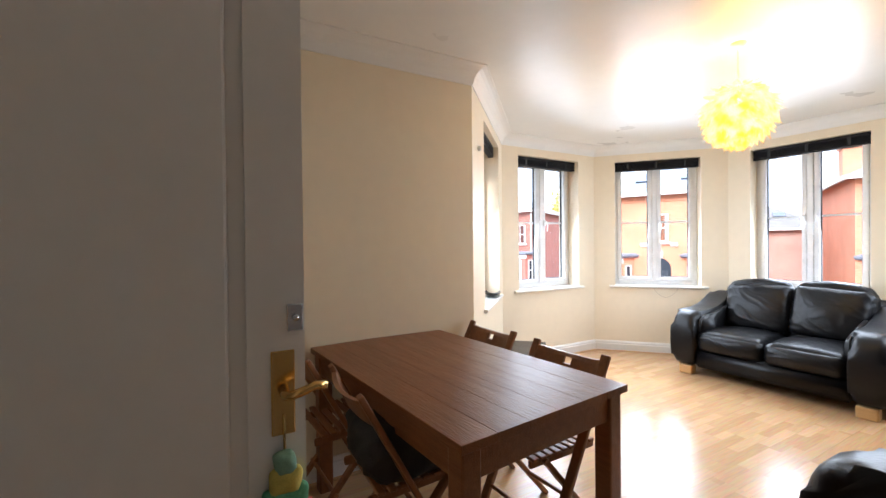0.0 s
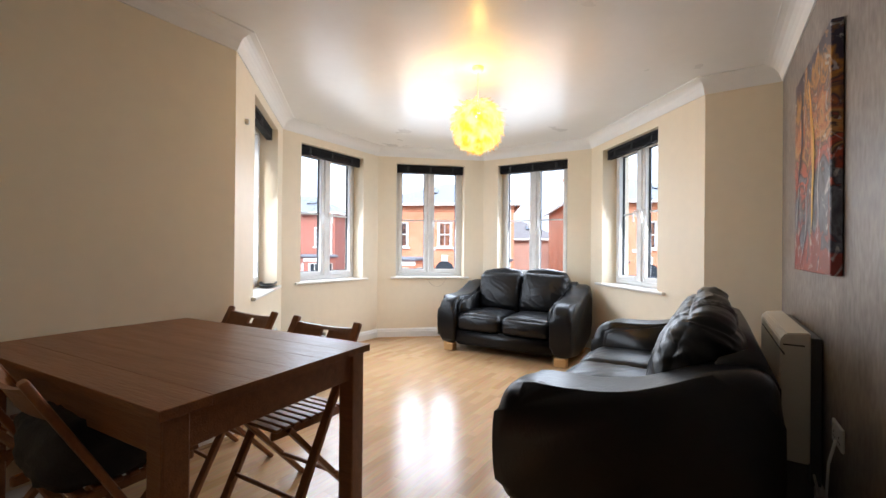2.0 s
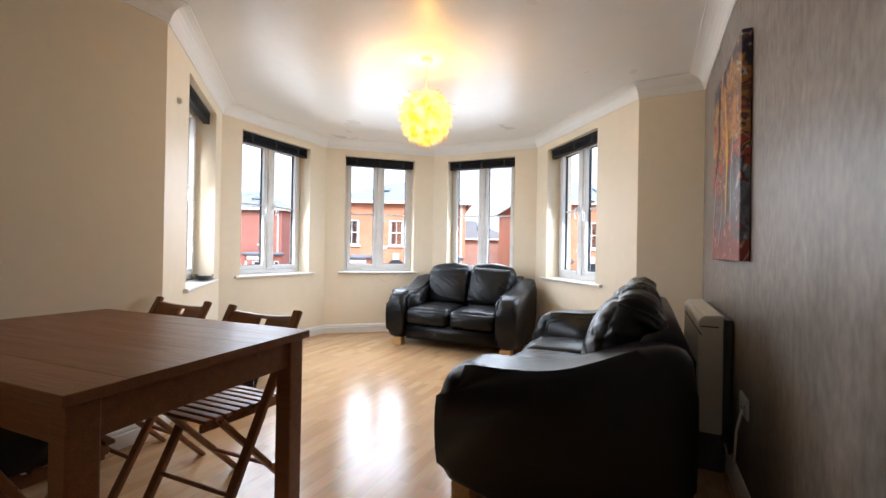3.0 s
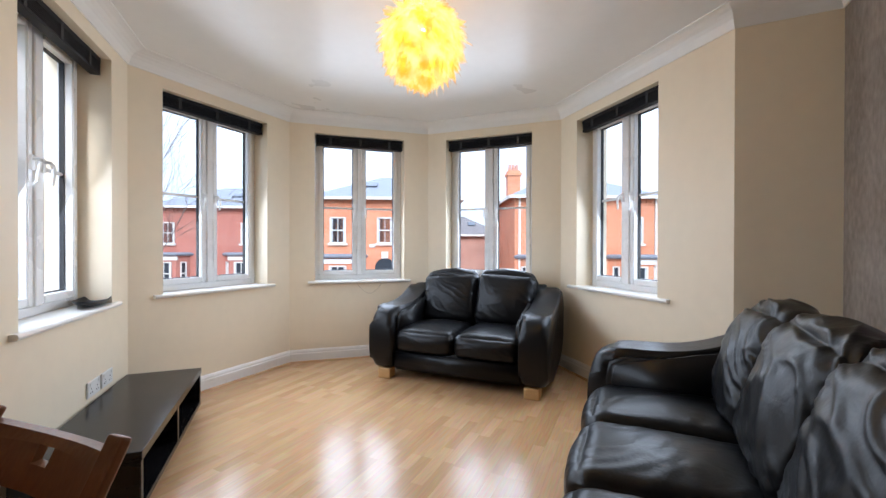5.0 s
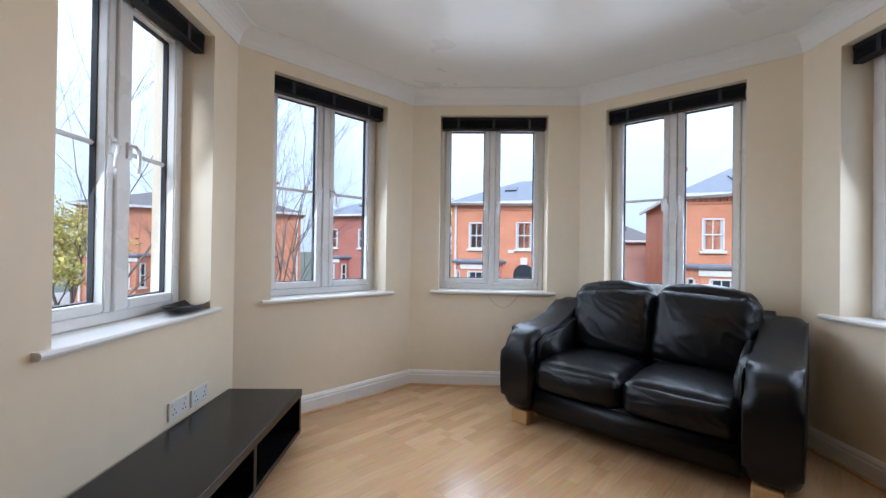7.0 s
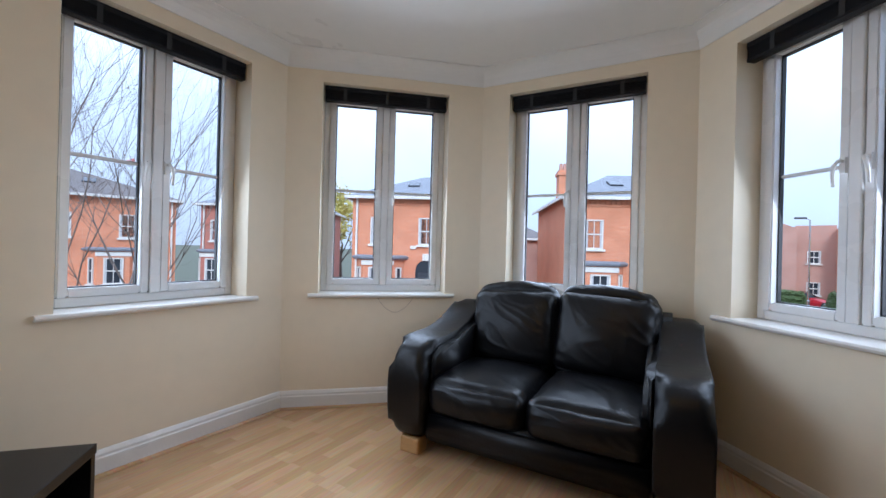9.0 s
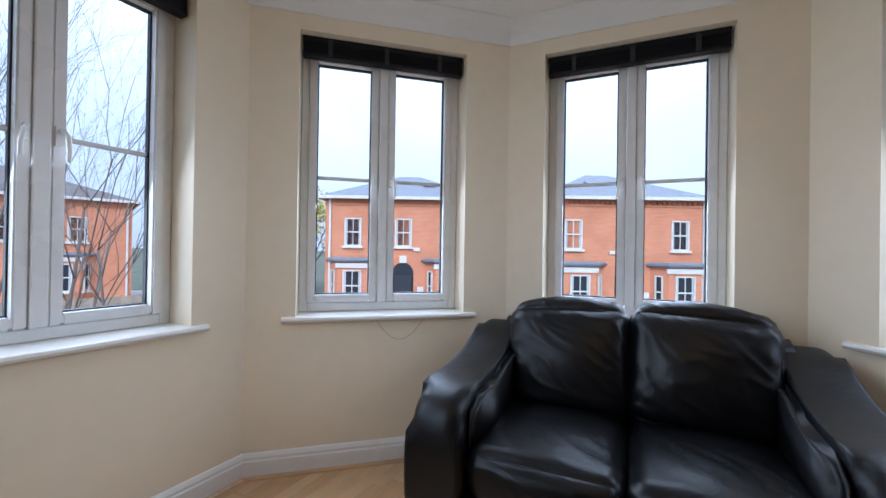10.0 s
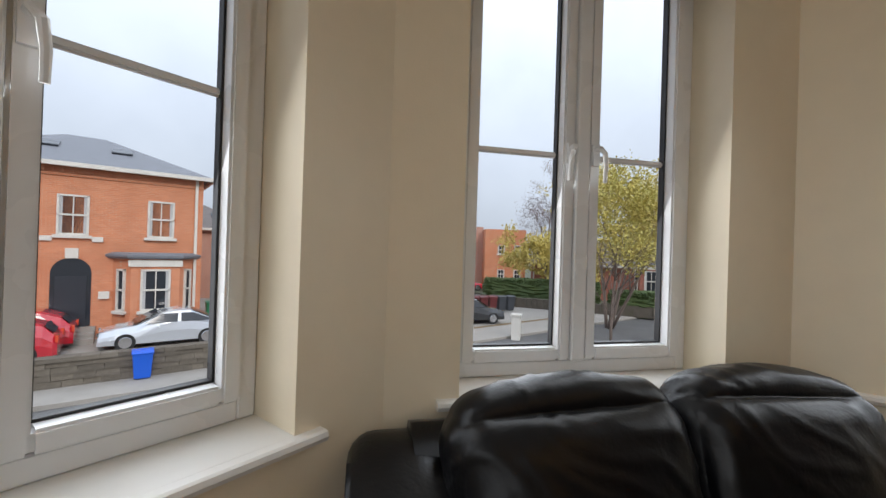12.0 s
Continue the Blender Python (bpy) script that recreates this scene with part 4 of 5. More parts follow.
def dish():
    bm = bmesh.new()
    rings = []
    for r, z in ((0.0, 0.004), (0.05, 0.006), (0.09, 0.016), (0.12, 0.036), (0.125, 0.037), (0.095, 0.010), (0.05, 0.0005), (0.0, 0.0)):
        rings.append([bm.verts.new((1.75 * r * math.cos(2 * math.pi * k / 28), 0.62 * r * math.sin(2 * math.pi * k / 28), z + 0.010 * (r / 0.12) * abs(math.cos(2 * math.pi * k / 28)))) for k in range(28)])
    for a, b in zip(rings, rings[1:]):
        for k in range(28):
            bm.faces.new((a[k], a[(k + 1) % 28], b[(k + 1) % 28], b[k]))
    bmesh.ops.remove_doubles(bm, verts=bm.verts, dist=1e-4)
    tagged(mesh_object("dish", bm, DISH_BLACK, smooth=True, m=wm0 @ pose(1.27, 0.055, 0.7915, 0, 0, 8)), "oval black metal dish on the window sill", "dish")


dish()
wm2, _ = wall_frame(2)
bm = bmesh.new()
pts = [wm2 @ Vector((0.643 + 0.26 * k / 14, -0.006 - 0.02 * (k in (0, 14)), 0.772 - 0.115 * math.sin(math.pi * k / 14) ** 0.8)) for k in range(15)]
tube(bm, pts, 0.0012, 6)
tagged(mesh_object("hanging_wire", bm, CABLE, smooth=True), "thin brown wire looping below the sill", "wire")


# ---- door ----
def door():
    hinge = un(BACK_U + 0.01, -0.775)
    m = Matrix.Translation(hinge) @ Matrix.Rotation(radians(U_ANGLE), 4, "Z")
    d = empty("door_1", m, "white panelled interior door standing open", "door", kind="structure")
    W, H, T = 0.762, 1.98, 0.035
    # x from the hinge, y = 0 is the far face, the near face is at -y
    bm = bmesh.new()
    st = 0.105
    box(bm, 0, st, -T, 0, 0.006, H)
    box(bm, W - st, W, -T, 0, 0.006, H)
    for z0, z1 in ((0.006, 0.22), (H - 0.13, H)):
        box(bm, st, W - st, -T, 0, z0, z1)
    bmesh.ops.remove_doubles(bm, verts=bm.verts, dist=1e-5)
    mesh_object("leaf", bm, WHITE_GLOSS, d)
    for z0, z1 in ((0.22, H - 0.13),):
        bm = bmesh.new()
        box(bm, st, W - st, -T + 0.012, -0.012, z0, z1)
        mesh_object("panel", bm, WHITE_GLOSS, d)
        bm = bmesh.new()
        box(bm, st + 0.03, W - st - 0.03, -T + 0.001, -T + 0.0125, z0 + 0.035, z1 - 0.035)
        round_edges(bm, 0.008, 2)
        mesh_object("raised_field", bm, WHITE_GLOSS, d)
    hx = W - 0.042
    bm = bmesh.new()
    box(bm, hx - 0.022, hx + 0.022, -T - 0.004, -T + 0.001, 0.92, 1.085)
    round_edges(bm, 0.0015, 1)
    mesh_object("handle_plate", bm, BRASS, d)
    bm = bmesh.new()
    pts = [(hx, -T - 0.003, 1.01), (hx, -T - 0.045, 1.01), (hx + 0.008, -T - 0.056, 1.012), (hx + 0.025, -T - 0.062, 1.018), (hx + 0.05, -T - 0.062, 1.026), (hx + 0.07, -T - 0.055, 1.022)]
    tube(bm, pts, [0.011, 0.009, 0.009, 0.0085, 0.008, 0.009], 12)
    mesh_object("lever", bm, BRASS, d, smooth=True)
    bm = bmesh.new()
    box(bm, W - 0.034, W - 0.004, -T - 0.008, -T + 0.001, 1.122, 1.176)
    round_edges(bm, 0.002, 1)
    mesh_object("thumb_turn_plate", bm, CHROME, d)
    bm = bmesh.new()
    tube(bm, [(W - 0.019, -T - 0.006, 1.15), (W - 0.019, -T - 0.022, 1.15)], 0.006, 12)
    mesh_object("thumb_turn", bm, CHROME, d, smooth=True)
    # frame of the doorway
    wm, _ = wall_frame(7)
    f = empty("door_frame", wm, "white gloss door lining and architrave", "door frame", kind="structure")
    for x0, x1 in ((DOOR_A, DOOR_A + 0.025), (DOOR_B - 0.025, DOOR_B)):
        bevel_box("jamb", (x0, x1, 0.002, WALL_T - 0.002, 0, 2.024), WHITE_GLOSS, f, 0.002)
    bevel_box("head_lining", (DOOR_A, DOOR_B, 0.002, WALL_T - 0.002, 2.025, 2.0495), WHITE_GLOSS, f, 0.002)
    for x0, x1 in ((DOOR_A - 0.06, DOOR_A + 0.008), (DOOR_B - 0.008, DOOR_B + 0.06)):
        bevel_box("architrave", (x0, x1, -0.016, 0.0015, 0, 2.04), WHITE_GLOSS, f, 0.004)
    bevel_box("architrave", (DOOR_A - 0.06, DOOR_B + 0.06, -0.016, 0.0015, 2.041, 2.11), WHITE_GLOSS, f, 0.004)
    # plain hall behind the doorway
    bm = bmesh.new()
    box(bm, DOOR_A - 0.6, DOOR_B + 0.6, 1.4, 1.5, -0.15, 2.55)
    box(bm, DOOR_A - 0.7, DOOR_A - 0.6, WALL_T, 1.5, -0.15, 2.55)
    box(bm, DOOR_B + 0.6, DOOR_B + 0.7, WALL_T, 1.5, -0.15, 2.55)
    tagged(mesh_object("wall_hall", bm, CREAM, m=wm), "plain cream hall wall", "wall", kind="structure")
    bm = bmesh.new()
    box(bm, DOOR_A - 0.6, DOOR_B + 0.6, WALL_T, 1.4, CEIL, CEIL + 0.1)
    tagged(mesh_object("ceiling_hall", bm, WHITE_CEILING, m=wm), "white hall ceiling", "ceiling", kind="structure")
    bm = bmesh.new()
    box(bm, DOOR_A - 0.6, DOOR_B + 0.6, 0.0, 1.4, -0.1, -0.002)
    tagged(mesh_object("floor_hall", bm, LAMINATE, m=wm), "beech laminate hall floor", "floor", kind="structure")
    # felt tree ornament hung from the key
    o = empty("hanging_ornament", m @ Matrix.Translation((hx, -T - 0.012, 0.90)), "felt tree ornament in red, yellow and green on a key", "ornament")
    cols = [(0.25, 0.42, 0.30), (0.62, 0.52, 0.12), (0.12, 0.38, 0.20), (0.62, 0.06, 0.06), (0.30, 0.36, 0.38)]
    bm = bmesh.new()
    tube(bm, [(0, 0.008, 0.06), (0, 0.0, 0.03), (0.0, 0, -0.01)], 0.0025, 8)
    mesh_object("cord", bm, BRASS, o)
    for k, col in enumerate(cols):
        fm = material("felt", col, 0.95, vary=0.3, scale=60)
        bm = bmesh.new()
        z = -0.03 - 0.035 * k
        cushion(bm, (0, -0.004, z), (0.018 + 0.011 * min(k, 3), 0.012, 0.022), 0.011, k, 0.004, 0.004, 6)
        mesh_object("felt_tier", bm, fm, o, smooth=True)


door()

# ---- outside ----
GZ = -2.9
bm = bmesh.new()
g = [bm.verts.new(v) for v in ((-900, -900, GZ - 0.12), (900, -900, GZ - 0.12), (900, 900, GZ - 0.12), (-900, 900, GZ - 0.12))]
bm.faces.new(g)
tagged(mesh_object("ground", bm, GRASS), "rough grass and soil reaching the horizon", "ground", kind="structure")
STREET = -15.0  # the way the street runs, in degrees
sm = Matrix.Translation((4.9, 26.3, GZ)) @ Matrix.Rotation(radians(STREET), 4, "Z")


def slab(name, x0, x1, y0, y1, z0, z1, mat, label, cat):
    bm = bmesh.new()
    box(bm, x0, x1, y0, y1, z0, z1)
    return tagged(mesh_object(name, bm, mat, m=sm), label, cat, kind="structure")


slab("forecourt", -40, 26, -5.6, 14, -0.3, 0.0, PAVING, "worn concrete forecourt before the houses", "forecourt")
slab("road", -90, 120, -14.5, -8.2, -0.3, -0.10, ASPHALT, "grey asphalt street", "road")
slab("pavement", -90, 120, -8.2, -6.0, -0.3, 0.02, PAVING, "concrete pavement with kerb", "pavement")
slab("verge", -40, 26, -6.0, -5.6, -0.3, 0.01, LEAFLITTER, "strip of soil under fallen leaves", "verge")
slab("side_road", 22, 29, -8.2, 60, -0.3, -0.09, ASPHALT, "grey asphalt side street", "road")
slab("lawn", 29, 60, -5.0, 40, -0.3, 0.03, GRASS, "mown grass lawn", "lawn")
slab("near_yard", -30, 30, -24.5, -14.5, -0.3, 0.0, LEAFLITTER, "yard strewn with fallen leaves", "yard")


def stone_wall():
    w = empty("garden_wall", sm, "low coursed grey stone garden wall", "garden wall", kind="structure")
    rnd = random.Random(3)
    shapes = []
    for k in range(5):
        bm = bmesh.new()
        box(bm, 0.006, 0.994, -0.16, 0.16, 0.006, 0.994)
        for v in bm.verts:
            v.co += Vector((rnd.uniform(-.02, .02), rnd.uniform(-.02, .02), rnd.uniform(-.05, .05)))
        me = bpy.data.meshes.new("stone")
        bmesh.ops.recalc_face_normals(bm, faces=bm.faces)
        bm.to_mesh(me)
        bm.free()
        me.materials.append(RUBBLE)
        shapes.append(me)
    z = 0.0
    for c in range(5):
        h = (0.2, 0.17, 0.19, 0.15, 0.12)[c]
        x = -13.0 + rnd.uniform(0, 0.3)
        while x < 9.0:
            l = rnd.uniform(0.3, 0.62)
            ob = new("stone", rnd.choice(shapes))
            ob.parent = w
            ob.matrix_basis = Matrix.Translation((x, -6.6 + rnd.uniform(-.02, .02), z)) @ Matrix.Diagonal((l, 1.0 if c < 4 else 1.25, h, 1))
            x += l
        z += h


stone_wall()


def sash_window(bm_frame, bm_glass, bm_curtain, x, z, w, h, y, m):
    t = 0.075
    for d in ((x - w / 2, x - w / 2 + t, z, z + h), (x + w / 2 - t, x + w / 2, z, z + h), (x - w / 2, x + w / 2, z, z + t), (x - w / 2, x + w / 2, z + h - t, z + h), (x - w / 2, x + w / 2, z + h / 2 - t / 2, z + h / 2 + t / 2)):
        box(bm_frame, d[0], d[1], y - 0.06, y + 0.05, d[2], d[3], m)
    if w > 0.6:
        box(bm_frame, x - 0.02, x + 0.02, y - 0.03, y + 0.04, z, z + h, m)
    box(bm_frame, x - w / 2 - 0.1, x + w / 2 + 0.1, y - 0.14, y + 0.02, z - 0.12, z, m)
    box(bm_glass, x - w / 2 + t, x + w / 2 - t, y + 0.0, y + 0.02, z + t, z + h - t, m)
    if w > 0.6:
        box(bm_curtain, x - w / 2 + t, x - w / 2 + t + w * 0.1, y - 0.006, y - 0.002, z + t, z + h - t, m)
        box(bm_curtain, x + w / 2 - t - w * 0.1, x + w / 2 - t, y - 0.006, y - 0.002, z + t, z + h - t, m)


def house(m, W, D, eave, ridge, brick, roof_mat, label, fronts=2, door_x=0.0, chimney=None, detail=True, upper=(-2.9, 0.0, 2.9), bays=(-2.75, 2.75)):
    """A villa: the front runs along x at y = 0, the house lies at +y."""
    h = empty("house", m, label, "house", "houses across the street")
    bm = bmesh.new()
    box(bm, -W / 2, W / 2, 0, D, 0, eave)
    mesh_object("wall", bm, brick, h)
    bm = bmesh.new()
    o = 0.35
    e = [bm.verts.new(v) for v in ((-W / 2 - o, -o, eave), (W / 2 + o, -o, eave), (W / 2 + o, D + o, eave), (-W / 2 - o, D + o, eave))]
    k = W * 0.42
    r = [bm.verts.new(v) for v in ((-W / 2 + k, D / 2, ridge), (W / 2 - k, D / 2, ridge))]
    bm.faces.new((e[0], e[1], r[1], r[0])), bm.faces.new((e[1], e[2], r[1])), bm.faces.new((e[2], e[3], r[0], r[1])), bm.faces.new((e[3], e[0], r[0])), bm.faces.new(e)
    mesh_object("roof", bm, roof_mat, h)
    bm = bmesh.new()
    box(bm, -W / 2 - o - 0.03, W / 2 + o + 0.03, -o - 0.10, -o + 0.02, eave - 0.16, eave + 0.01)
    box(bm, W / 2 + o - 0.02, W / 2 + o + 0.08, -o - 0.10, D + o, eave - 0.16, eave + 0.01)
    box(bm, -W / 2 - o - 0.08, -W / 2 - o + 0.02, -o - 0.10, D + o, eave - 0.16, eave + 0.01)
    mesh_object("gutter", bm, STONE_TRIM, h)
    bm = bmesh.new()
    box(bm, -W / 2 - 0.01, W / 2 + 0.01, -0.06, -0.001, eave - 0.50, eave - 0.40)
    q = -W / 2 + 0.15
    while q < W / 2:
        box(bm, q, q + 0.11, -0.10, -0.001, eave - 0.38, eave - 0.2)
        q += 0.28
    mesh_object("corbel_band", bm, brick, h)
    bm = bmesh.new()
    for x in (-W / 2 + 0.22, W / 2 - 0.32):
        box(bm, x, x + 0.11, -0.12, -0.01, 0.2, eave - 0.15)
    mesh_object("downpipe", bm, STONE_TRIM, h)
    fr, gl, cu = bmesh.new(), bmesh.new(), bmesh.new()
    for x in upper:
        sash_window(fr, gl, cu, x, 4.25, 0.98, 1.62, 0.0, None)
    for x in bays:
        bay = bmesh.new()
        out = [(-1.45, 0.0), (-0.85, -0.75), (0.85, -0.75), (1.45, 0.0)]
        lo = [bay.verts.new((x + a, b, 0)) for a, b in out]
        hi = [bay.verts.new((x + a, b, 3.45)) for a, b in out]
        for i in range(3):
            bay.faces.new((lo[i], lo[i + 1], hi[i + 1], hi[i]))
        bay.faces.new(hi)
        mesh_object("bay_wall", bay, brick, h)
        bay = bmesh.new()
        o2 = [(-1.72, 0.0), (-0.98, -0.95), (0.98, -0.95), (1.72, 0.0)]
        rings = [[bay.verts.new((x + a * s, b * s, z)) for a, b in o2] for s, z in ((0.95, 3.34), (1.0, 3.42), (1.0, 3.50), (0.86, 3.60))]
        for p, q2 in zip(rings, rings[1:]):
            for i in range(3):
                bay.faces.new((p[i], p[i + 1], q2[i + 1], q2[i]))
        bay.faces.new(rings[-1]), bay.faces.new(rings[0])
        mesh_object("bay_roof", bay, SLATE, h)
        bay = bmesh.new()
        box(bay, x - 0.95, x + 0.95, -0.82, -0.70, 3.02, 3.29)
        mesh_object("bay_fascia", bay, STONE_TRIM, h)
        sash_window(fr, gl, cu, x, 1.15, 1.05, 1.75, -0.77, None)
        for s in (-1, 1):
            mm = Matrix.Translation((x + s * 1.15, -0.385, 0)) @ Matrix.Rotation(s * math.atan2(0.75, 0.6), 4, "Z")
            sash_window(fr, gl, cu, 0, 1.15, 0.42, 1.75, -0.02, mm)
    mesh_object("window_frames", fr, STONE_TRIM, h)
    mesh_object("window_glass", gl, WINDOW_DARK, h)
    mesh_object("curtains", cu, CURTAIN, h)
    if door_x is not None:
        # flat dark arch on the wall, its colour standing in for a recess's shade
        bm = bmesh.new()
        arch = [(door_x - 0.62, 0.55), (door_x + 0.62, 0.55)] + [(door_x + 0.62 * math.cos(radians(a)), 2.72 + 0.62 * math.sin(radians(a))) for a in range(0, 181, 15)]
        a = [bm.verts.new((x, -0.02, z)) for x, z in arch]
        b = [bm.verts.new((x, -0.006, z)) for x, z in arch]
        bm.faces.new(a), bm.faces.new(b)
        for i in range(len(a)):
            bm.faces.new((a[i], a[i - 1], b[i - 1], b[i]))
        mesh_object("door_recess_shade", bm, WINDOW_DARK, h)
        bm = bmesh.new()
        box(bm, door_x - 0.47, door_x + 0.47, -0.06, -0.021, 0.55, 2.6)
        mesh_object("front_door", bm, DOOR_DARK, h)
        bm = bmesh.new()
        for s in range(3):
            box(bm, door_x - 0.8, door_x + 0.8, -0.35 * (3 - s), -0.005, 0.18 * s, 0.18 * (s + 1))
        mesh_object("doorstep", bm, PAVING, h)
        bm = bmesh.new()
        box(bm, door_x - 0.2, door_x + 0.2, -0.09, -0.001, 3.32, 3.72)
        box(bm, door_x - 0.95, door_x - 0.6, -0.09, -0.001, 4.0, 4.2)
        box(bm, door_x + 0.6, door_x + 0.95, -0.09, -0.001, 4.0, 4.2)
        box(bm, door_x + 0.85, door_x + 1.2, -0.12, -0.001, 1.65, 1.95)
        mesh_object("stone_block", bm, STONE_TRIM, h)
    bm = bmesh.new()
    for x in (-W * 0.12, W * 0.16):
        f = 0.45
        y0, z0 = -o + (D / 2 + o) * f, eave + (ridge - eave) * f
        y1, z1 = -o + (D / 2 + o) * (f + 0.16), eave + (ridge - eave) * (f + 0.16)
        beam(bm, (x, y0, z0 + 0.05), (x, y1, z1 + 0.05), 0.75, 0.1)
    mesh_object("rooflight", bm, WINDOW_DARK, h)
    if chimney is not None:
        bm = bmesh.new()
        cx, cy, top = chimney
        box(bm, cx - 0.42, cx + 0.42, cy - 0.4, cy + 0.4, eave - 0.5, top)
        box(bm, cx - 0.5, cx + 0.5, cy - 0.48, cy + 0.48, top - 0.35, top - 0.15)
        mesh_object("chimney", bm, brick, h)
        bm = bmesh.new()
        for x in (-0.24, 0.0, 0.24):
            tube(bm, [(cx + x, cy, top), (cx + x, cy, top + 0.45)], [0.13, 0.1], 10)
        mesh_object("chimney_pot", bm, BRICK_PINK, h)
    return h


def front_pose(ax, ay, bx, by):
    a = math.atan2(by - ay, bx - ax)
    return Matrix.Translation(((ax + bx) / 2, (ay + by) / 2, GZ)) @ Matrix.Rotation(a, 4, "Z"), math.hypot(bx - ax, by - ay)


m, w = front_pose(0.62, 27.5, 9.3, 25.2)
house(m, w, 9.0, 7.1, 9.1, BRICK_ORANGE, SLATE, "orange brick double-fronted villa with hipped slate roof")
m, w = front_pose(12.2, 23.0, 20.7, 20.6)
house(m, w, 9.5, 7.1, 9.2, BRICK_ORANGE, SLATE, "orange brick villa with side chimneys and slate roof", chimney=(-w / 2 + 0.6, 3.4, 9.2))
m, w = front_pose(-11.0, 36.9, -2.9, 35.0)
house(m, w, 9.0, 7.1, 9.1, BRICK_RED, SLATE, "dark red brick villa with hipped slate roof", door_x=None)
m, w = front_pose(-25.5, 29.2, -12.2, 35.6)
house(m, w, 8.5, 7.1, 9.2, BRICK_ORANGE, TILE_ROOF, "pair of red brick houses with grey tiled roof", upper=(-5.2, -2.2, 1.2, 4.6), bays=(-4.6, 3.9), door_x=-0.4)


def flats():
    m, w = front_pose(33.5, 35.5, 42.5, 25.0)
    h = empty("flats", m, "pink-buff brick block of flats with gables", "building")
    bm = bmesh.new()
    box(bm, -w / 2, -0.2, 0, 12, 0, 6.6)
    a = [bm.verts.new((x, y, z)) for y in (0.0, 12.0) for x, z in ((-w / 2, 6.6), (-w / 4 - 0.1, 8.2), (-0.2, 6.6))]
    bm.faces.new(a[:3]), bm.faces.new(a[3:]), bm.faces.new((a[0], a[1], a[4], a[3])), bm.faces.new((a[1], a[2], a[5], a[4]))
    box(bm, -0.2, 2.4, 1.0, 12, 0, 6.9)
    mesh_object("wall", bm, BRICK_PINK, h)
    bm = bmesh.new()
    box(bm, 2.4, w / 2, -0.6, 12, 0, 6.6)
    mesh_object("end_block", bm, BRICK_ORANGE, h)
    fr, gl, cu = bmesh.new(), bmesh.new(), bmesh.new()
    for z in (0.9, 3.6):
        for x in (-4.6, -1.9):
            sash_window(fr, gl, cu, x, z, 0.9, 1.1, -0.01, None)
        sash_window(fr, gl, cu, 1.0, z, 0.9, 1.1, 0.99, None)
        for x in (4.2, 6.0):
            sash_window(fr, gl, cu, x, z + 0.3, 0.8, 1.0, -0.61, None)
    mesh_object("window_frames", fr, STONE_TRIM, h)
    mesh_object("window_glass", gl, WINDOW_DARK, h)
    mesh_object("curtains", cu, CURTAIN, h)


flats()
m, w = front_pose(38, 22, 40, 8)
bungalow = house(m, w, 8, 3.2, 5.6, BRICK_RED, TILE_ROOF, "low brick house with brown tiled roof behind trees", upper=(), bays=(-4.0, 3.5), door_x=None)
m, w = front_pose(10.3, 38.0, 17.5, 36.0)
house(m, w, 8, 5.2, 7.2, BRICK_PINK, TILE_ROOF, "pale brick house standing behind the villas", upper=(), bays=(), door_x=None)


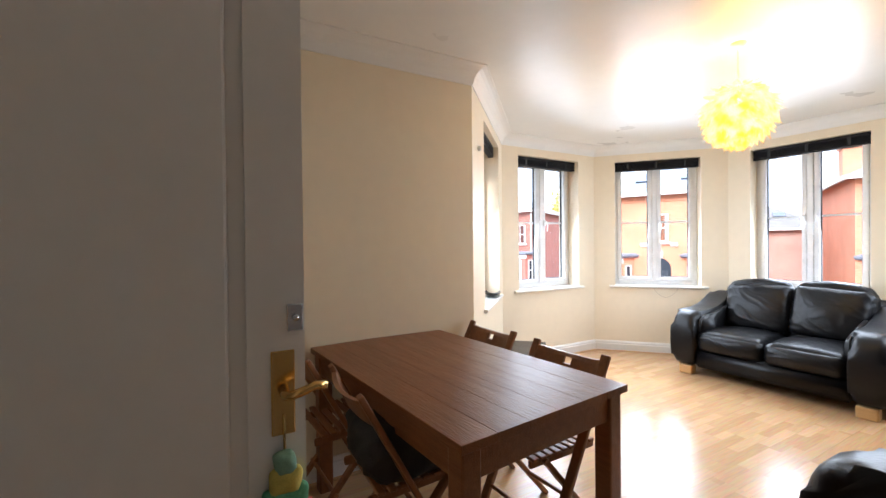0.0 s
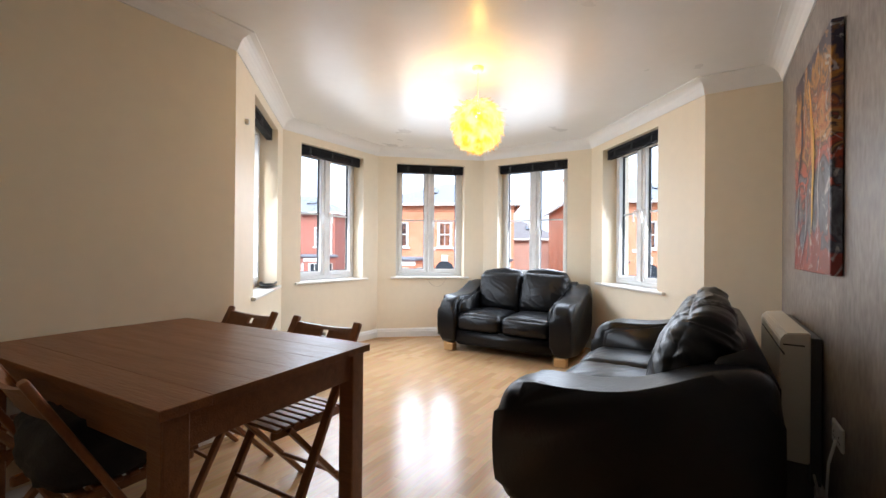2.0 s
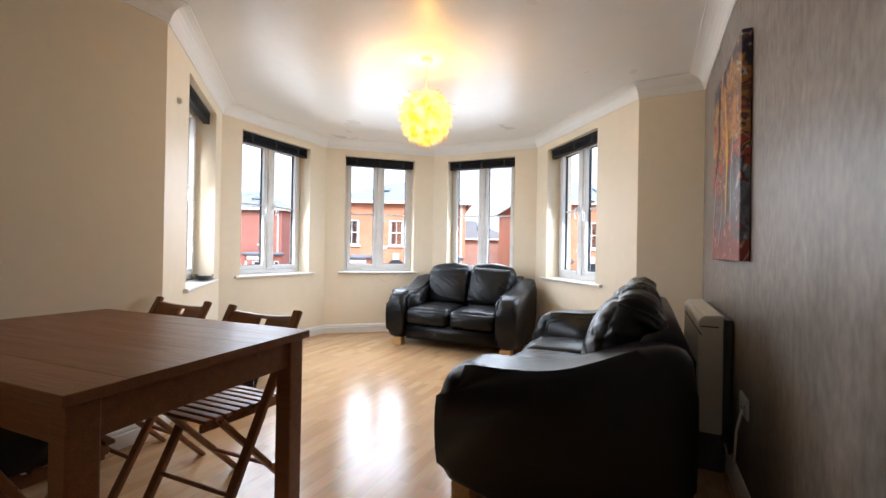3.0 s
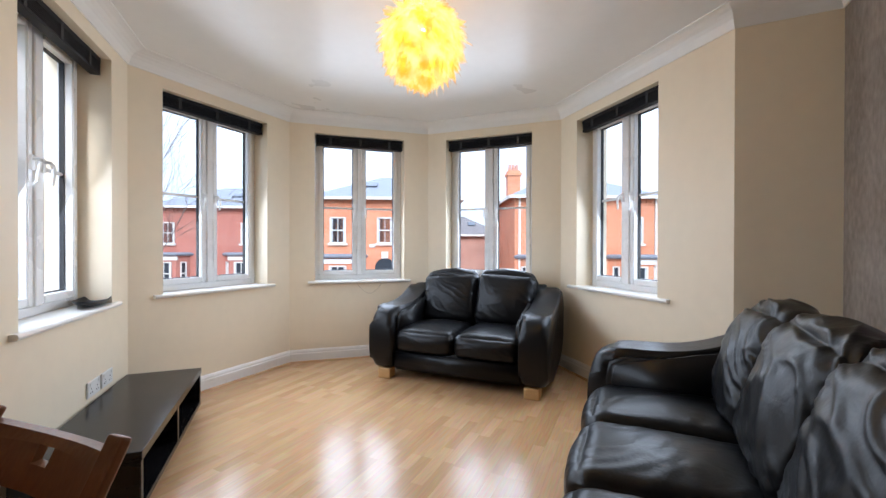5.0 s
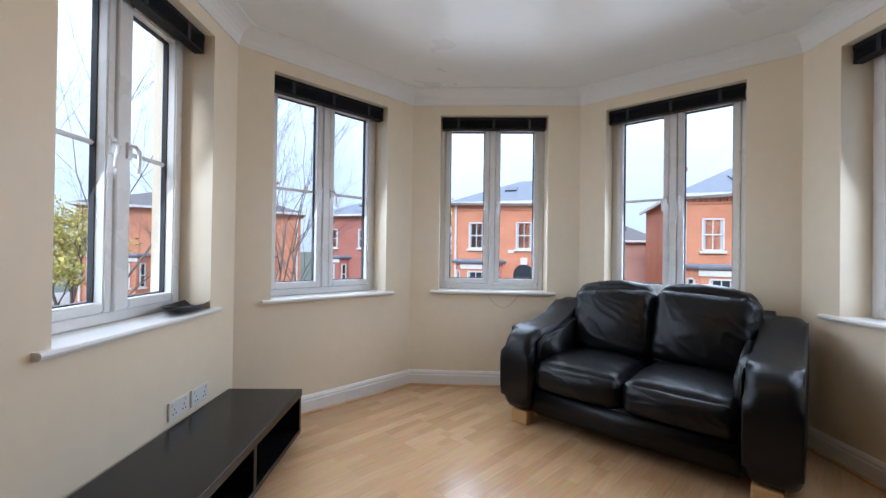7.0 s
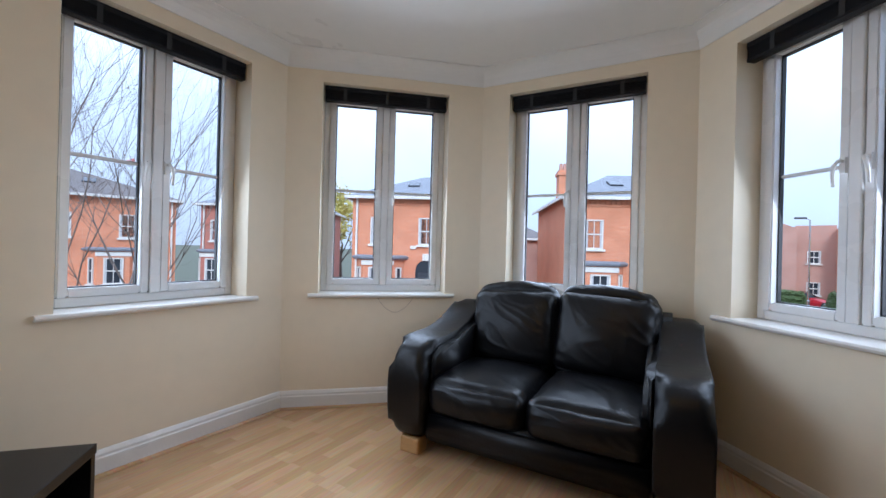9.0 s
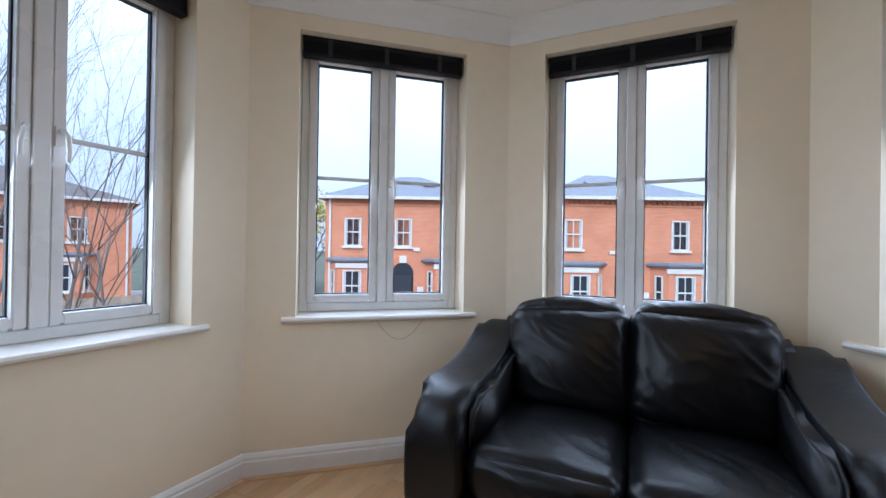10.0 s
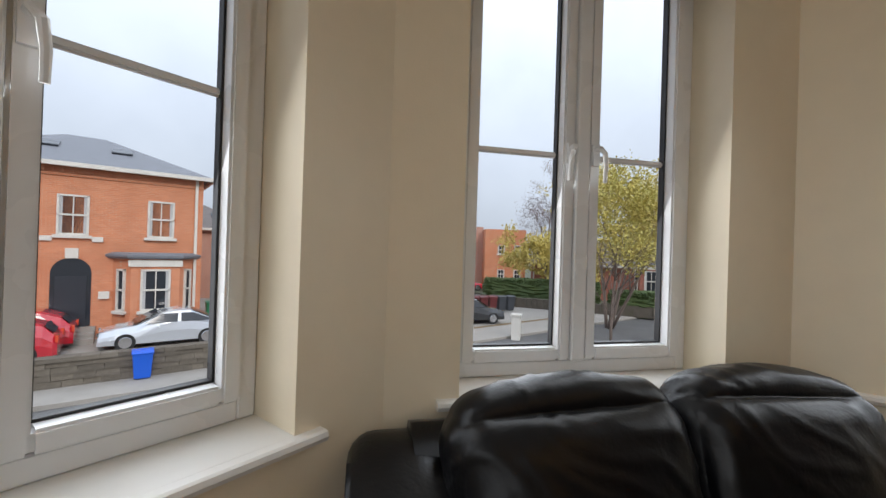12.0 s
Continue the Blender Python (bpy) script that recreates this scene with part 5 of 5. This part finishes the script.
# ---- cars ----
def car(m, paint, label, L=4.3, H=1.45, estate=True):
    c = empty("car", m, label, "car", "parked cars")
    hw = 0.86
    if estate:
        prof = [(0, .42), (0.02, .72), (0.5, .86), (1.0, .93), (1.75, 1.36), (2.2, H), (3.3, H - .03), (3.9, 1.22), (4.18, .92), (4.3, .80), (4.3, .42)]
    else:
        prof = [(0, .42), (0.03, .68), (0.5, .82), (1.15, .92), (1.95, 1.33), (2.4, H - .02), (2.9, H - .04), (3.65, 1.02), (4.2, .98), (4.3, .85), (4.3, .42)]
    s = L / 4.3
    bm = bmesh.new()
    rings = []
    for x, top in prof:
        r = []
        for q, (fy, fz) in enumerate(((-1, 0), (-1.02, 0.35), (-0.97, 0.62), (-0.74, 0.96), (-0.5, 1), (0.5, 1), (0.74, 0.96), (0.97, 0.62), (1.02, 0.35), (1, 0))):
            z = 0.25 + (top - 0.25) * fz
            tumble = 1.0 if z < 0.95 else 1 - 0.35 * (z - 0.95)
            nose = 0.9 if x < 0.1 or x > 4.2 else 1.0
            r.append(bm.verts.new((x * s, hw * fy * (tumble if q not in (3, 4, 5, 6) else 1) * nose, z)))
        rings.append(r)
    for a, b in zip(rings, rings[1:]):
        for k in range(9):
            bm.faces.new((a[k], a[k + 1], b[k + 1], b[k]))
    bm.faces.new(rings[0]), bm.faces.new(rings[-1])
    mesh_object("body", bm, paint, c, smooth=False)
    bm = bmesh.new()
    for sd in (-1, 1):
        side = [(1.35, .95), (1.95, 1.33), (3.25 if estate else 2.85, 1.35), (3.75 if estate else 3.4, 1.0)]
        for i0, i1 in ((0.0, 0.46), (0.5, 1.0)):
            xs0, xs1 = 1.35 + 2.4 * i0, 1.35 + 2.4 * i1
            lo = [(xs0, .97), (xs1 - 0.05 * i1, .97)]
            hi = [(max(xs0, 1.9), 1.30), (min(xs1, 3.3 if estate else 2.95), 1.30)]
            bm.faces.new([bm.verts.new((x * s, sd * (hw * (0.955 if z < 1 else 0.815) + 0.012), z)) for x, z in (*lo, *hi[::-1])])
    for (xa, za), (xb, zb) in (((1.03, .95), (1.78, 1.36)), ((3.92, 1.2), (4.17, .95)) if estate else ((2.95, 1.38), (3.62, 1.05))):
        nrm = Vector((zb - za, 0, -(xb - xa))).normalized() * -0.012
        if nrm.z < 0:
            nrm = -nrm
        bm.faces.new([bm.verts.new(Vector((x * s, y, z)) + nrm) for x, y, z in ((xa, -.62, za), (xa, .62, za), (xb, .56, zb), (xb, -.56, zb))])
    mesh_object("glass", bm, WINDOW_DARK, c)
    for x in (0.82 * s, 3.45 * s):
        for sd in (-1, 1):
            bm = bmesh.new()
            tube(bm, [(x, sd * 0.68, 0.32), (x, sd * 0.885, 0.32)], 0.32, 18)
            w = mesh_object("wheel", bm, TYRE, c)
            bm = bmesh.new()
            tube(bm, [(x, sd * 0.88, 0.32), (x, sd * 0.895, 0.32)], [0.215, 0.2], 14)
            mesh_object("rim", bm, CHROME, w)
    bm = bmesh.new()
    for y in (-0.7, 0.5):
        box(bm, -0.015, 0.06, y, y + 0.22, 0.58, 0.72)
    mesh_object("headlamp", bm, CHROME, c)
    bm = bmesh.new()
    for y in (-0.78, 0.62):
        box(bm, 4.24 * s, 4.32 * s, y, y + 0.16, 0.66, 0.88)
    mesh_object("tail_lamp", bm, BERRY, c)


RED_PAINT = car_paint("red_car_paint", (0.50, 0.015, 0.03))
SILVER_PAINT = car_paint("silver_car_paint", (0.55, 0.58, 0.62), 0.35)
BLACK_PAINT = car_paint("black_car_paint", (0.02, 0.021, 0.024))
fa = STREET
car(pose(5.35, 24.0, GZ, 0, 0, fa), SILVER_PAINT, "silver saloon car parked before a brick house", estate=False)
car(pose(0.5, 24.6, GZ, 0, 0, fa), RED_PAINT, "red hatchback parked behind the stone wall", L=3.9)
car(pose(1.2, 26.3, GZ, 0, 0, fa), RED_PAINT, "red car parked close to the house", L=3.9)
car(pose(22.3, 16.6, GZ, 0, 0, -35 + 180), BLACK_PAINT, "black hatchback parked at the street corner", L=3.9)
car(pose(37.8, 27.6, GZ, 0, 0, 150), RED_PAINT, "red saloon car parked by the flats", estate=False)


# ---- bins, posts, fence, hedges ----
def wheelie_bin(m, col, label):
    b = empty("wheeled_bin", m, label, "wheeled bin", "wheeled bins")
    bm = bmesh.new()
    v, _ = box(bm, -0.29, 0.29, -0.3, 0.3, 0.06, 0.98)
    for a in v:
        if a.co.z < 0.5:
            a.co.x *= 0.8
            a.co.y *= 0.75
    round_edges(bm, 0.02)
    mesh_object("body", bm, col, b)
    bm = bmesh.new()
    prism(bm, [(-0.33, 0.981), (-0.33, 1.01), (-0.1, 1.07), (0.31, 1.06), (0.33, 0.981)], -0.31, 0.31)
    mesh_object("lid", bm, col, b)
    bm = bmesh.new()
    for x in (-0.3, 0.26):
        tube(bm, [(x, 0.24, 0.1), (x + 0.04, 0.24, 0.1)], 0.1, 12)
    mesh_object("wheel", bm, TYRE, b)


BIN_BLUE = material("blue_plastic_bin", (0.01, 0.11, 0.62), 0.4, vary=0.05)
BIN_GREY = material("grey_plastic_bin", (0.07, 0.075, 0.085), 0.5, vary=0.1)
BIN_BROWN = material("maroon_plastic_bin", (0.16, 0.03, 0.03), 0.5, vary=0.1)
BIN_GREEN = material("green_plastic_bin", (0.02, 0.22, 0.10), 0.5, vary=0.1)
wheelie_bin(pose(5.35, 19.05, GZ + 0.0, 0, 0, STREET) @ Matrix.Diagonal((0.86, 0.86, 0.8, 1)), BIN_BLUE, "bright blue wheeled bin beside the stone wall")
for k in range(6):
    wheelie_bin(pose(23.6 + 0.62 * k, 20.0 - 0.35 * k, GZ, 0, 0, -30), (BIN_BLUE, BIN_BROWN, BIN_BROWN, BIN_BROWN, BIN_GREY, BIN_GREY)[k], ("blue", "maroon", "maroon", "maroon", "grey", "grey")[k] + " wheeled bin standing in a row")
wheelie_bin(pose(10.7, 27.2, GZ, 0, 0, STREET), BIN_GREEN, "green wheeled bin in the side passage")
wheelie_bin(pose(-1.5, 31.0, GZ - 0.12, 0, 0, STREET), BIN_GREY, "grey wheeled bin by the fence")

bm = bmesh.new()
box(bm, -0.2, 0.2, -0.2, 0.2, 0, 1.15)
box(bm, -0.25, 0.25, -0.25, 0.25, 1.15, 1.24)
tagged(mesh_object("gate_pillar", bm, STONE_TRIM, m=pose(18.9, 13.7, GZ - 0.1, 0, 0, 20)), "white painted gate pillar at the kerb", "gate pillar")


def street_lamp(x, y, h, turn):
    s = empty("street_lamp", pose(x, y, GZ, 0, 0, turn), "grey steel street lamp", "street lamp", "street lamps")
    bm = bmesh.new()
    tube(bm, [(0, 0, 0), (0, 0, 1.2), (0, 0, 1.25), (0, 0, h), (0.25, 0, h + 0.12)], [0.09, 0.09, 0.06, 0.045, 0.04], 10)
    mesh_object("post", bm, CHROME, s)
    bm = bmesh.new()
    box(bm, 0.2, 0.85, -0.12, 0.12, h + 0.08, h + 0.2)
    round_edges(bm, 0.04)
    mesh_object("lantern", bm, DARK_METAL, s)


street_lamp(13.6, 18.6, 6.6, 20)
street_lamp(30.5, 24.0, 6.6, 150)


def fence(p, q, h):
    a, b = Vector(p), Vector(q)
    d = (b - a).normalized()
    f = empty("fence", Matrix.Translation(a) @ Matrix.Rotation(math.atan2(d.y, d.x), 4, "Z"), "weathered close-board timber fence", "fence")
    bm = bmesh.new()
    box(bm, 0, 0.135, -0.012, 0.012, 0, h)
    me = bpy.data.meshes.new("board")
    bm.to_mesh(me)
    bm.free()
    me.materials.append(FENCE_WOOD)
    for k in range(int((b - a).length / 0.14)):
        o = new("board", me)
        o.parent = f
        o.matrix_basis = pose(k * 0.14, 0, 0, 0, 0, 0)
    bm = bmesh.new()
    for z in (0.25, h - 0.3):
        box(bm, 0, (b - a).length, 0.013, 0.06, z, z + 0.09)
    mesh_object("rail", bm, FENCE_WOOD, f)


fence((-2.3, 22.8, GZ - 0.12), (-0.1, 30.5, GZ - 0.12), 1.5)
fence((-14.0, 26.0, GZ - 0.12), (-4.0, 31.0, GZ - 0.12), 1.5)


def leaf_cloud(bm, centre, radii, count, size, rnd, hang=0.0, flat=0.0):
    for _ in range(count):
        while True:
            p = Vector((rnd.uniform(-1, 1), rnd.uniform(-1, 1), rnd.uniform(-1, 1)))
            if p.length < 1 and (p.length > 0.35 or rnd.random() < 0.3):
                break
        lump = 0.75 + 0.5 * noise.noise(p * 2.3 + Vector(centre))
        c = Vector(centre) + Vector((p.x * radii[0], p.y * radii[1], p.z * radii[2])) * lump
        a = Vector((rnd.gauss(0, 1), rnd.gauss(0, 1), rnd.gauss(0, 1) - hang)).normalized()
        b = a.cross(Vector((rnd.gauss(0, 1), rnd.gauss(0, 1), rnd.gauss(0, 1)))).normalized()
        s = size * rnd.uniform(0.6, 1.4)
        bm.faces.new([bm.verts.new(c + a * s * i + b * s * j) for i, j in ((0, 0), (0.5, 0.35), (1.1, 0), (0.5, -0.35))])


def branches(bm, rnd, p, d, length, r, depth, tips, droop=0.0, spread=0.6, twigs=None):
    pts, rad = [p], [r]
    n = 4
    q = Vector(p)
    for k in range(n):
        d = (d + Vector((rnd.gauss(0, 0.1), rnd.gauss(0, 0.1), rnd.gauss(0, 0.06) + 0.05 - droop))).normalized()
        q = q + d * length / n
        pts.append(q.copy())
        rad.append(r * (1 - 0.42 * (k + 1) / n))
        if depth > 0 and k >= 1:
            for _ in range(2 if rnd.random() < 0.55 else 1):
                side = d.cross(Vector((rnd.gauss(0, 1), rnd.gauss(0, 1), rnd.gauss(0, 1)))).normalized()
                nd = (d + side * rnd.uniform(0.5, 1.0) * spread * 1.3).normalized()
                branches(bm, rnd, q.copy(), nd, length * rnd.uniform(0.5, 0.72), rad[-1] * 0.55, depth - 1, tips, droop, spread)
    tube(bm, pts, rad, 7 if r > 0.03 else 4)
    if depth <= 1:
        tips.append(q.copy())


def tree(m, label, seed, height, trunk, stems, depth, leaf=None, leaf_count=0, leaf_size=0.1, leaf_r=0.5, spread=0.6, droop=0.0, berries=False, lean=0.25):
    rnd = random.Random(seed)
    t = empty("tree", m, label, "tree", "trees outside")
    bm, tips = bmesh.new(), []
    for k in range(stems):
        a = 2 * math.pi * k / max(stems, 1) + rnd.uniform(-.4, .4)
        d = Vector((lean * math.cos(a), lean * math.sin(a), 1)).normalized() if stems > 1 else Vector((0, 0, 1))
        branches(bm, rnd, Vector((0.15 * math.cos(a), 0.15 * math.sin(a), -0.1)) if stems > 1 else Vector((0, 0, -0.1)), d, height * rnd.uniform(0.5, 0.62), trunk, depth, tips, droop, spread)
    mesh_object("trunk_and_limbs", bm, BARK, t, smooth=True)
    if leaf is not None:
        bm = bmesh.new()
        per = max(1, leaf_count // max(1, len(tips)))
        for p in tips:
            leaf_cloud(bm, p, (leaf_r, leaf_r, leaf_r * 0.75), per, leaf_size, rnd, hang=droop * 20)
        tagged(mesh_object("leaves", bm, leaf, t), kind="stuff")
    if berries:
        bm = bmesh.new()
        for p in rnd.sample(tips, min(len(tips), 16)):
            if p.z < height * 0.75:
                leaf_cloud(bm, p, (0.10, 0.10, 0.08), 40, 0.035, rnd)
        tagged(mesh_object("berries", bm, BERRY, t), "clusters of red berries", kind="stuff")


tree(pose(-3.9, 11.9, GZ), "bare rowan tree with red berry clusters", 4, 8.2, 0.036, 6, 4, berries=True, spread=0.55, lean=0.3)
tree(pose(-8.2, 10.5, GZ), "bare grey-brown deciduous tree", 9, 9.0, 0.042, 5, 4, spread=0.55, lean=0.3)
tree(pose(-17, 20, GZ - 0.1), "leafy green garden shrub tree", 12, 5.5, 0.08, 4, 2, LEAF_GREEN, 5000, 0.14, 0.7)
tree(pose(25.6, 11.2, GZ), "large tree in yellow and green autumn leaf", 21, 7.6, 0.10, 4, 3, LEAF_GREEN, 20000, 0.13, 0.85, spread=0.7, lean=0.35)
tree(pose(20.0, 9.6, GZ), "small sapling with sparse orange leaves", 23, 6.0, 0.05, 2, 3, LEAF_GOLD, 900, 0.10, 0.4)
tree(pose(34.0, 18.0, GZ), "golden weeping willow beside the hedge", 31, 6.4, 0.16, 3, 3, LEAF_GOLD, 14000, 0.20, 0.95, droop=0.10, spread=0.9)
tree(pose(47, 24.5, GZ), "bare purple-grey tree in the distance", 37, 13, 0.22, 1, 4, LEAF_GREY, 7000, 0.10, 0.8, spread=0.7)
tree(pose(44, 12, GZ), "tall yellowing tree behind the low house", 41, 12, 0.25, 1, 4, LEAF_GOLD, 9000, 0.22, 1.0, spread=0.7)
tree(pose(-1.0, 49, GZ), "yellow-green tree behind the houses", 43, 7.6, 0.2, 1, 4, LEAF_GREEN, 5000, 0.28, 1.1, spread=0.7)


def hedge(p, q, h, w, label, seed):
    a, b = Vector(p), Vector(q)
    rnd = random.Random(seed)
    L = (b - a).length
    ang = math.atan2(b.y - a.y, b.x - a.x)
    bm = bmesh.new()
    cushion(bm, (L / 2, 0, h / 2), (L / 2, w / 2 * 0.86, h / 2 * 0.93), 0.3, seed, 0.1, 0.16, 16)
    core = mesh_object("hedge", bm, LEAF_DARK, m=Matrix.Translation(a) @ Matrix.Rotation(ang, 4, "Z"))
    tagged(core, label, "hedge", "garden hedges")
    bm = bmesh.new()
    for _ in range(int(L * 420)):
        x, f = rnd.uniform(0, L), rnd.uniform(0, 1)
        y, z = (-w / 2, f * h) if rnd.random() < 0.6 else (rnd.uniform(-w / 2, w / 2), h)
        c = Vector((x, y + rnd.gauss(0, .05), z + rnd.gauss(0, .06)))
        d1 = Vector((rnd.gauss(0, 1), rnd.gauss(0, 1), rnd.gauss(0, 1))).normalized() * 0.09
        d2 = d1.cross(Vector((rnd.gauss(0, 1), rnd.gauss(0, 1), rnd.gauss(0, 1)))).normalized() * 0.05
        bm.faces.new([bm.verts.new(c + v) for v in (-d1, d2, d1, -d2)])
    tagged(mesh_object("leaves", bm, LEAF_DARK, core), kind="stuff")


hedge((29.5, 22.0, GZ), (34.5, 14.5, GZ), 1.9, 1.2, "clipped dark green garden hedge", 1)
hedge((31.0, 12.6, GZ), (33.5, 4.0, GZ), 1.6, 1.2, "dark green hedge with yellow leaves", 2)
hedge((30.2, 28.8, GZ), (33.0, 26.2, GZ), 1.5, 1.2, "low dark green hedge by the flats", 3)

# low rubble wall across the street corner
bm = bmesh.new()
for k in range(40):
    rr = random.Random(k)
    box(bm, k * 0.4, k * 0.4 + 0.38, -0.2, 0.2, 0, 0.7 + rr.uniform(-.05, .08))
tagged(mesh_object("boundary_wall", bm, RUBBLE, m=Matrix.Translation((28.3, 21.6, GZ)) @ Matrix.Rotation(math.atan2(-17, 4.2), 4, "Z")), "low brown stone boundary wall", "garden wall", kind="structure")


# ---- floor boards ----
def floor_boards():
    bw, bl = 0.1935, 1.285
    bm = bmesh.new()
    box(bm, 0.0003, bl - 0.0003, 0.0003, bw - 0.0003, -0.012, 0.0)
    me = bpy.data.meshes.new("floorboard")
    bmesh.ops.recalc_face_normals(bm, faces=bm.faces)
    bm.to_mesh(me)
    bm.free()
    me.materials.append(LAMINATE)
    poly = [(U.dot(p), N.dot(p)) for p in outer]

    def inside(x, y):
        r = False
        for i in range(len(poly)):
            (xa, ya), (xb, yb) = poly[i - 1], poly[i]
            if (ya > y) != (yb > y) and x < (xb - xa) * (y - ya) / (yb - ya) + xa:
                r = not r
        return r

    rnd = random.Random(8)
    y = -4.6
    while y < 1.1:
        x = -0.6 - rnd.uniform(0, bl)
        while x < 6.4:
            pts = [(x + bl * fx, y + bw * fy) for fx in (0, 0.25, 0.5, 0.75, 1) for fy in (0, 1)]
            if any(inside(*p) for p in pts):
                ob = new("floorboard", me)
                ob.parent = floor
                # x runs along U, y along N, which makes a left-handed pair: lay the board the other way round
                o = un(x, y + bw)
                ob.matrix_basis = Matrix.Translation(o) @ Matrix.Rotation(radians(U_ANGLE), 4, "Z")
            x += bl
        y += bw


floor_boards()
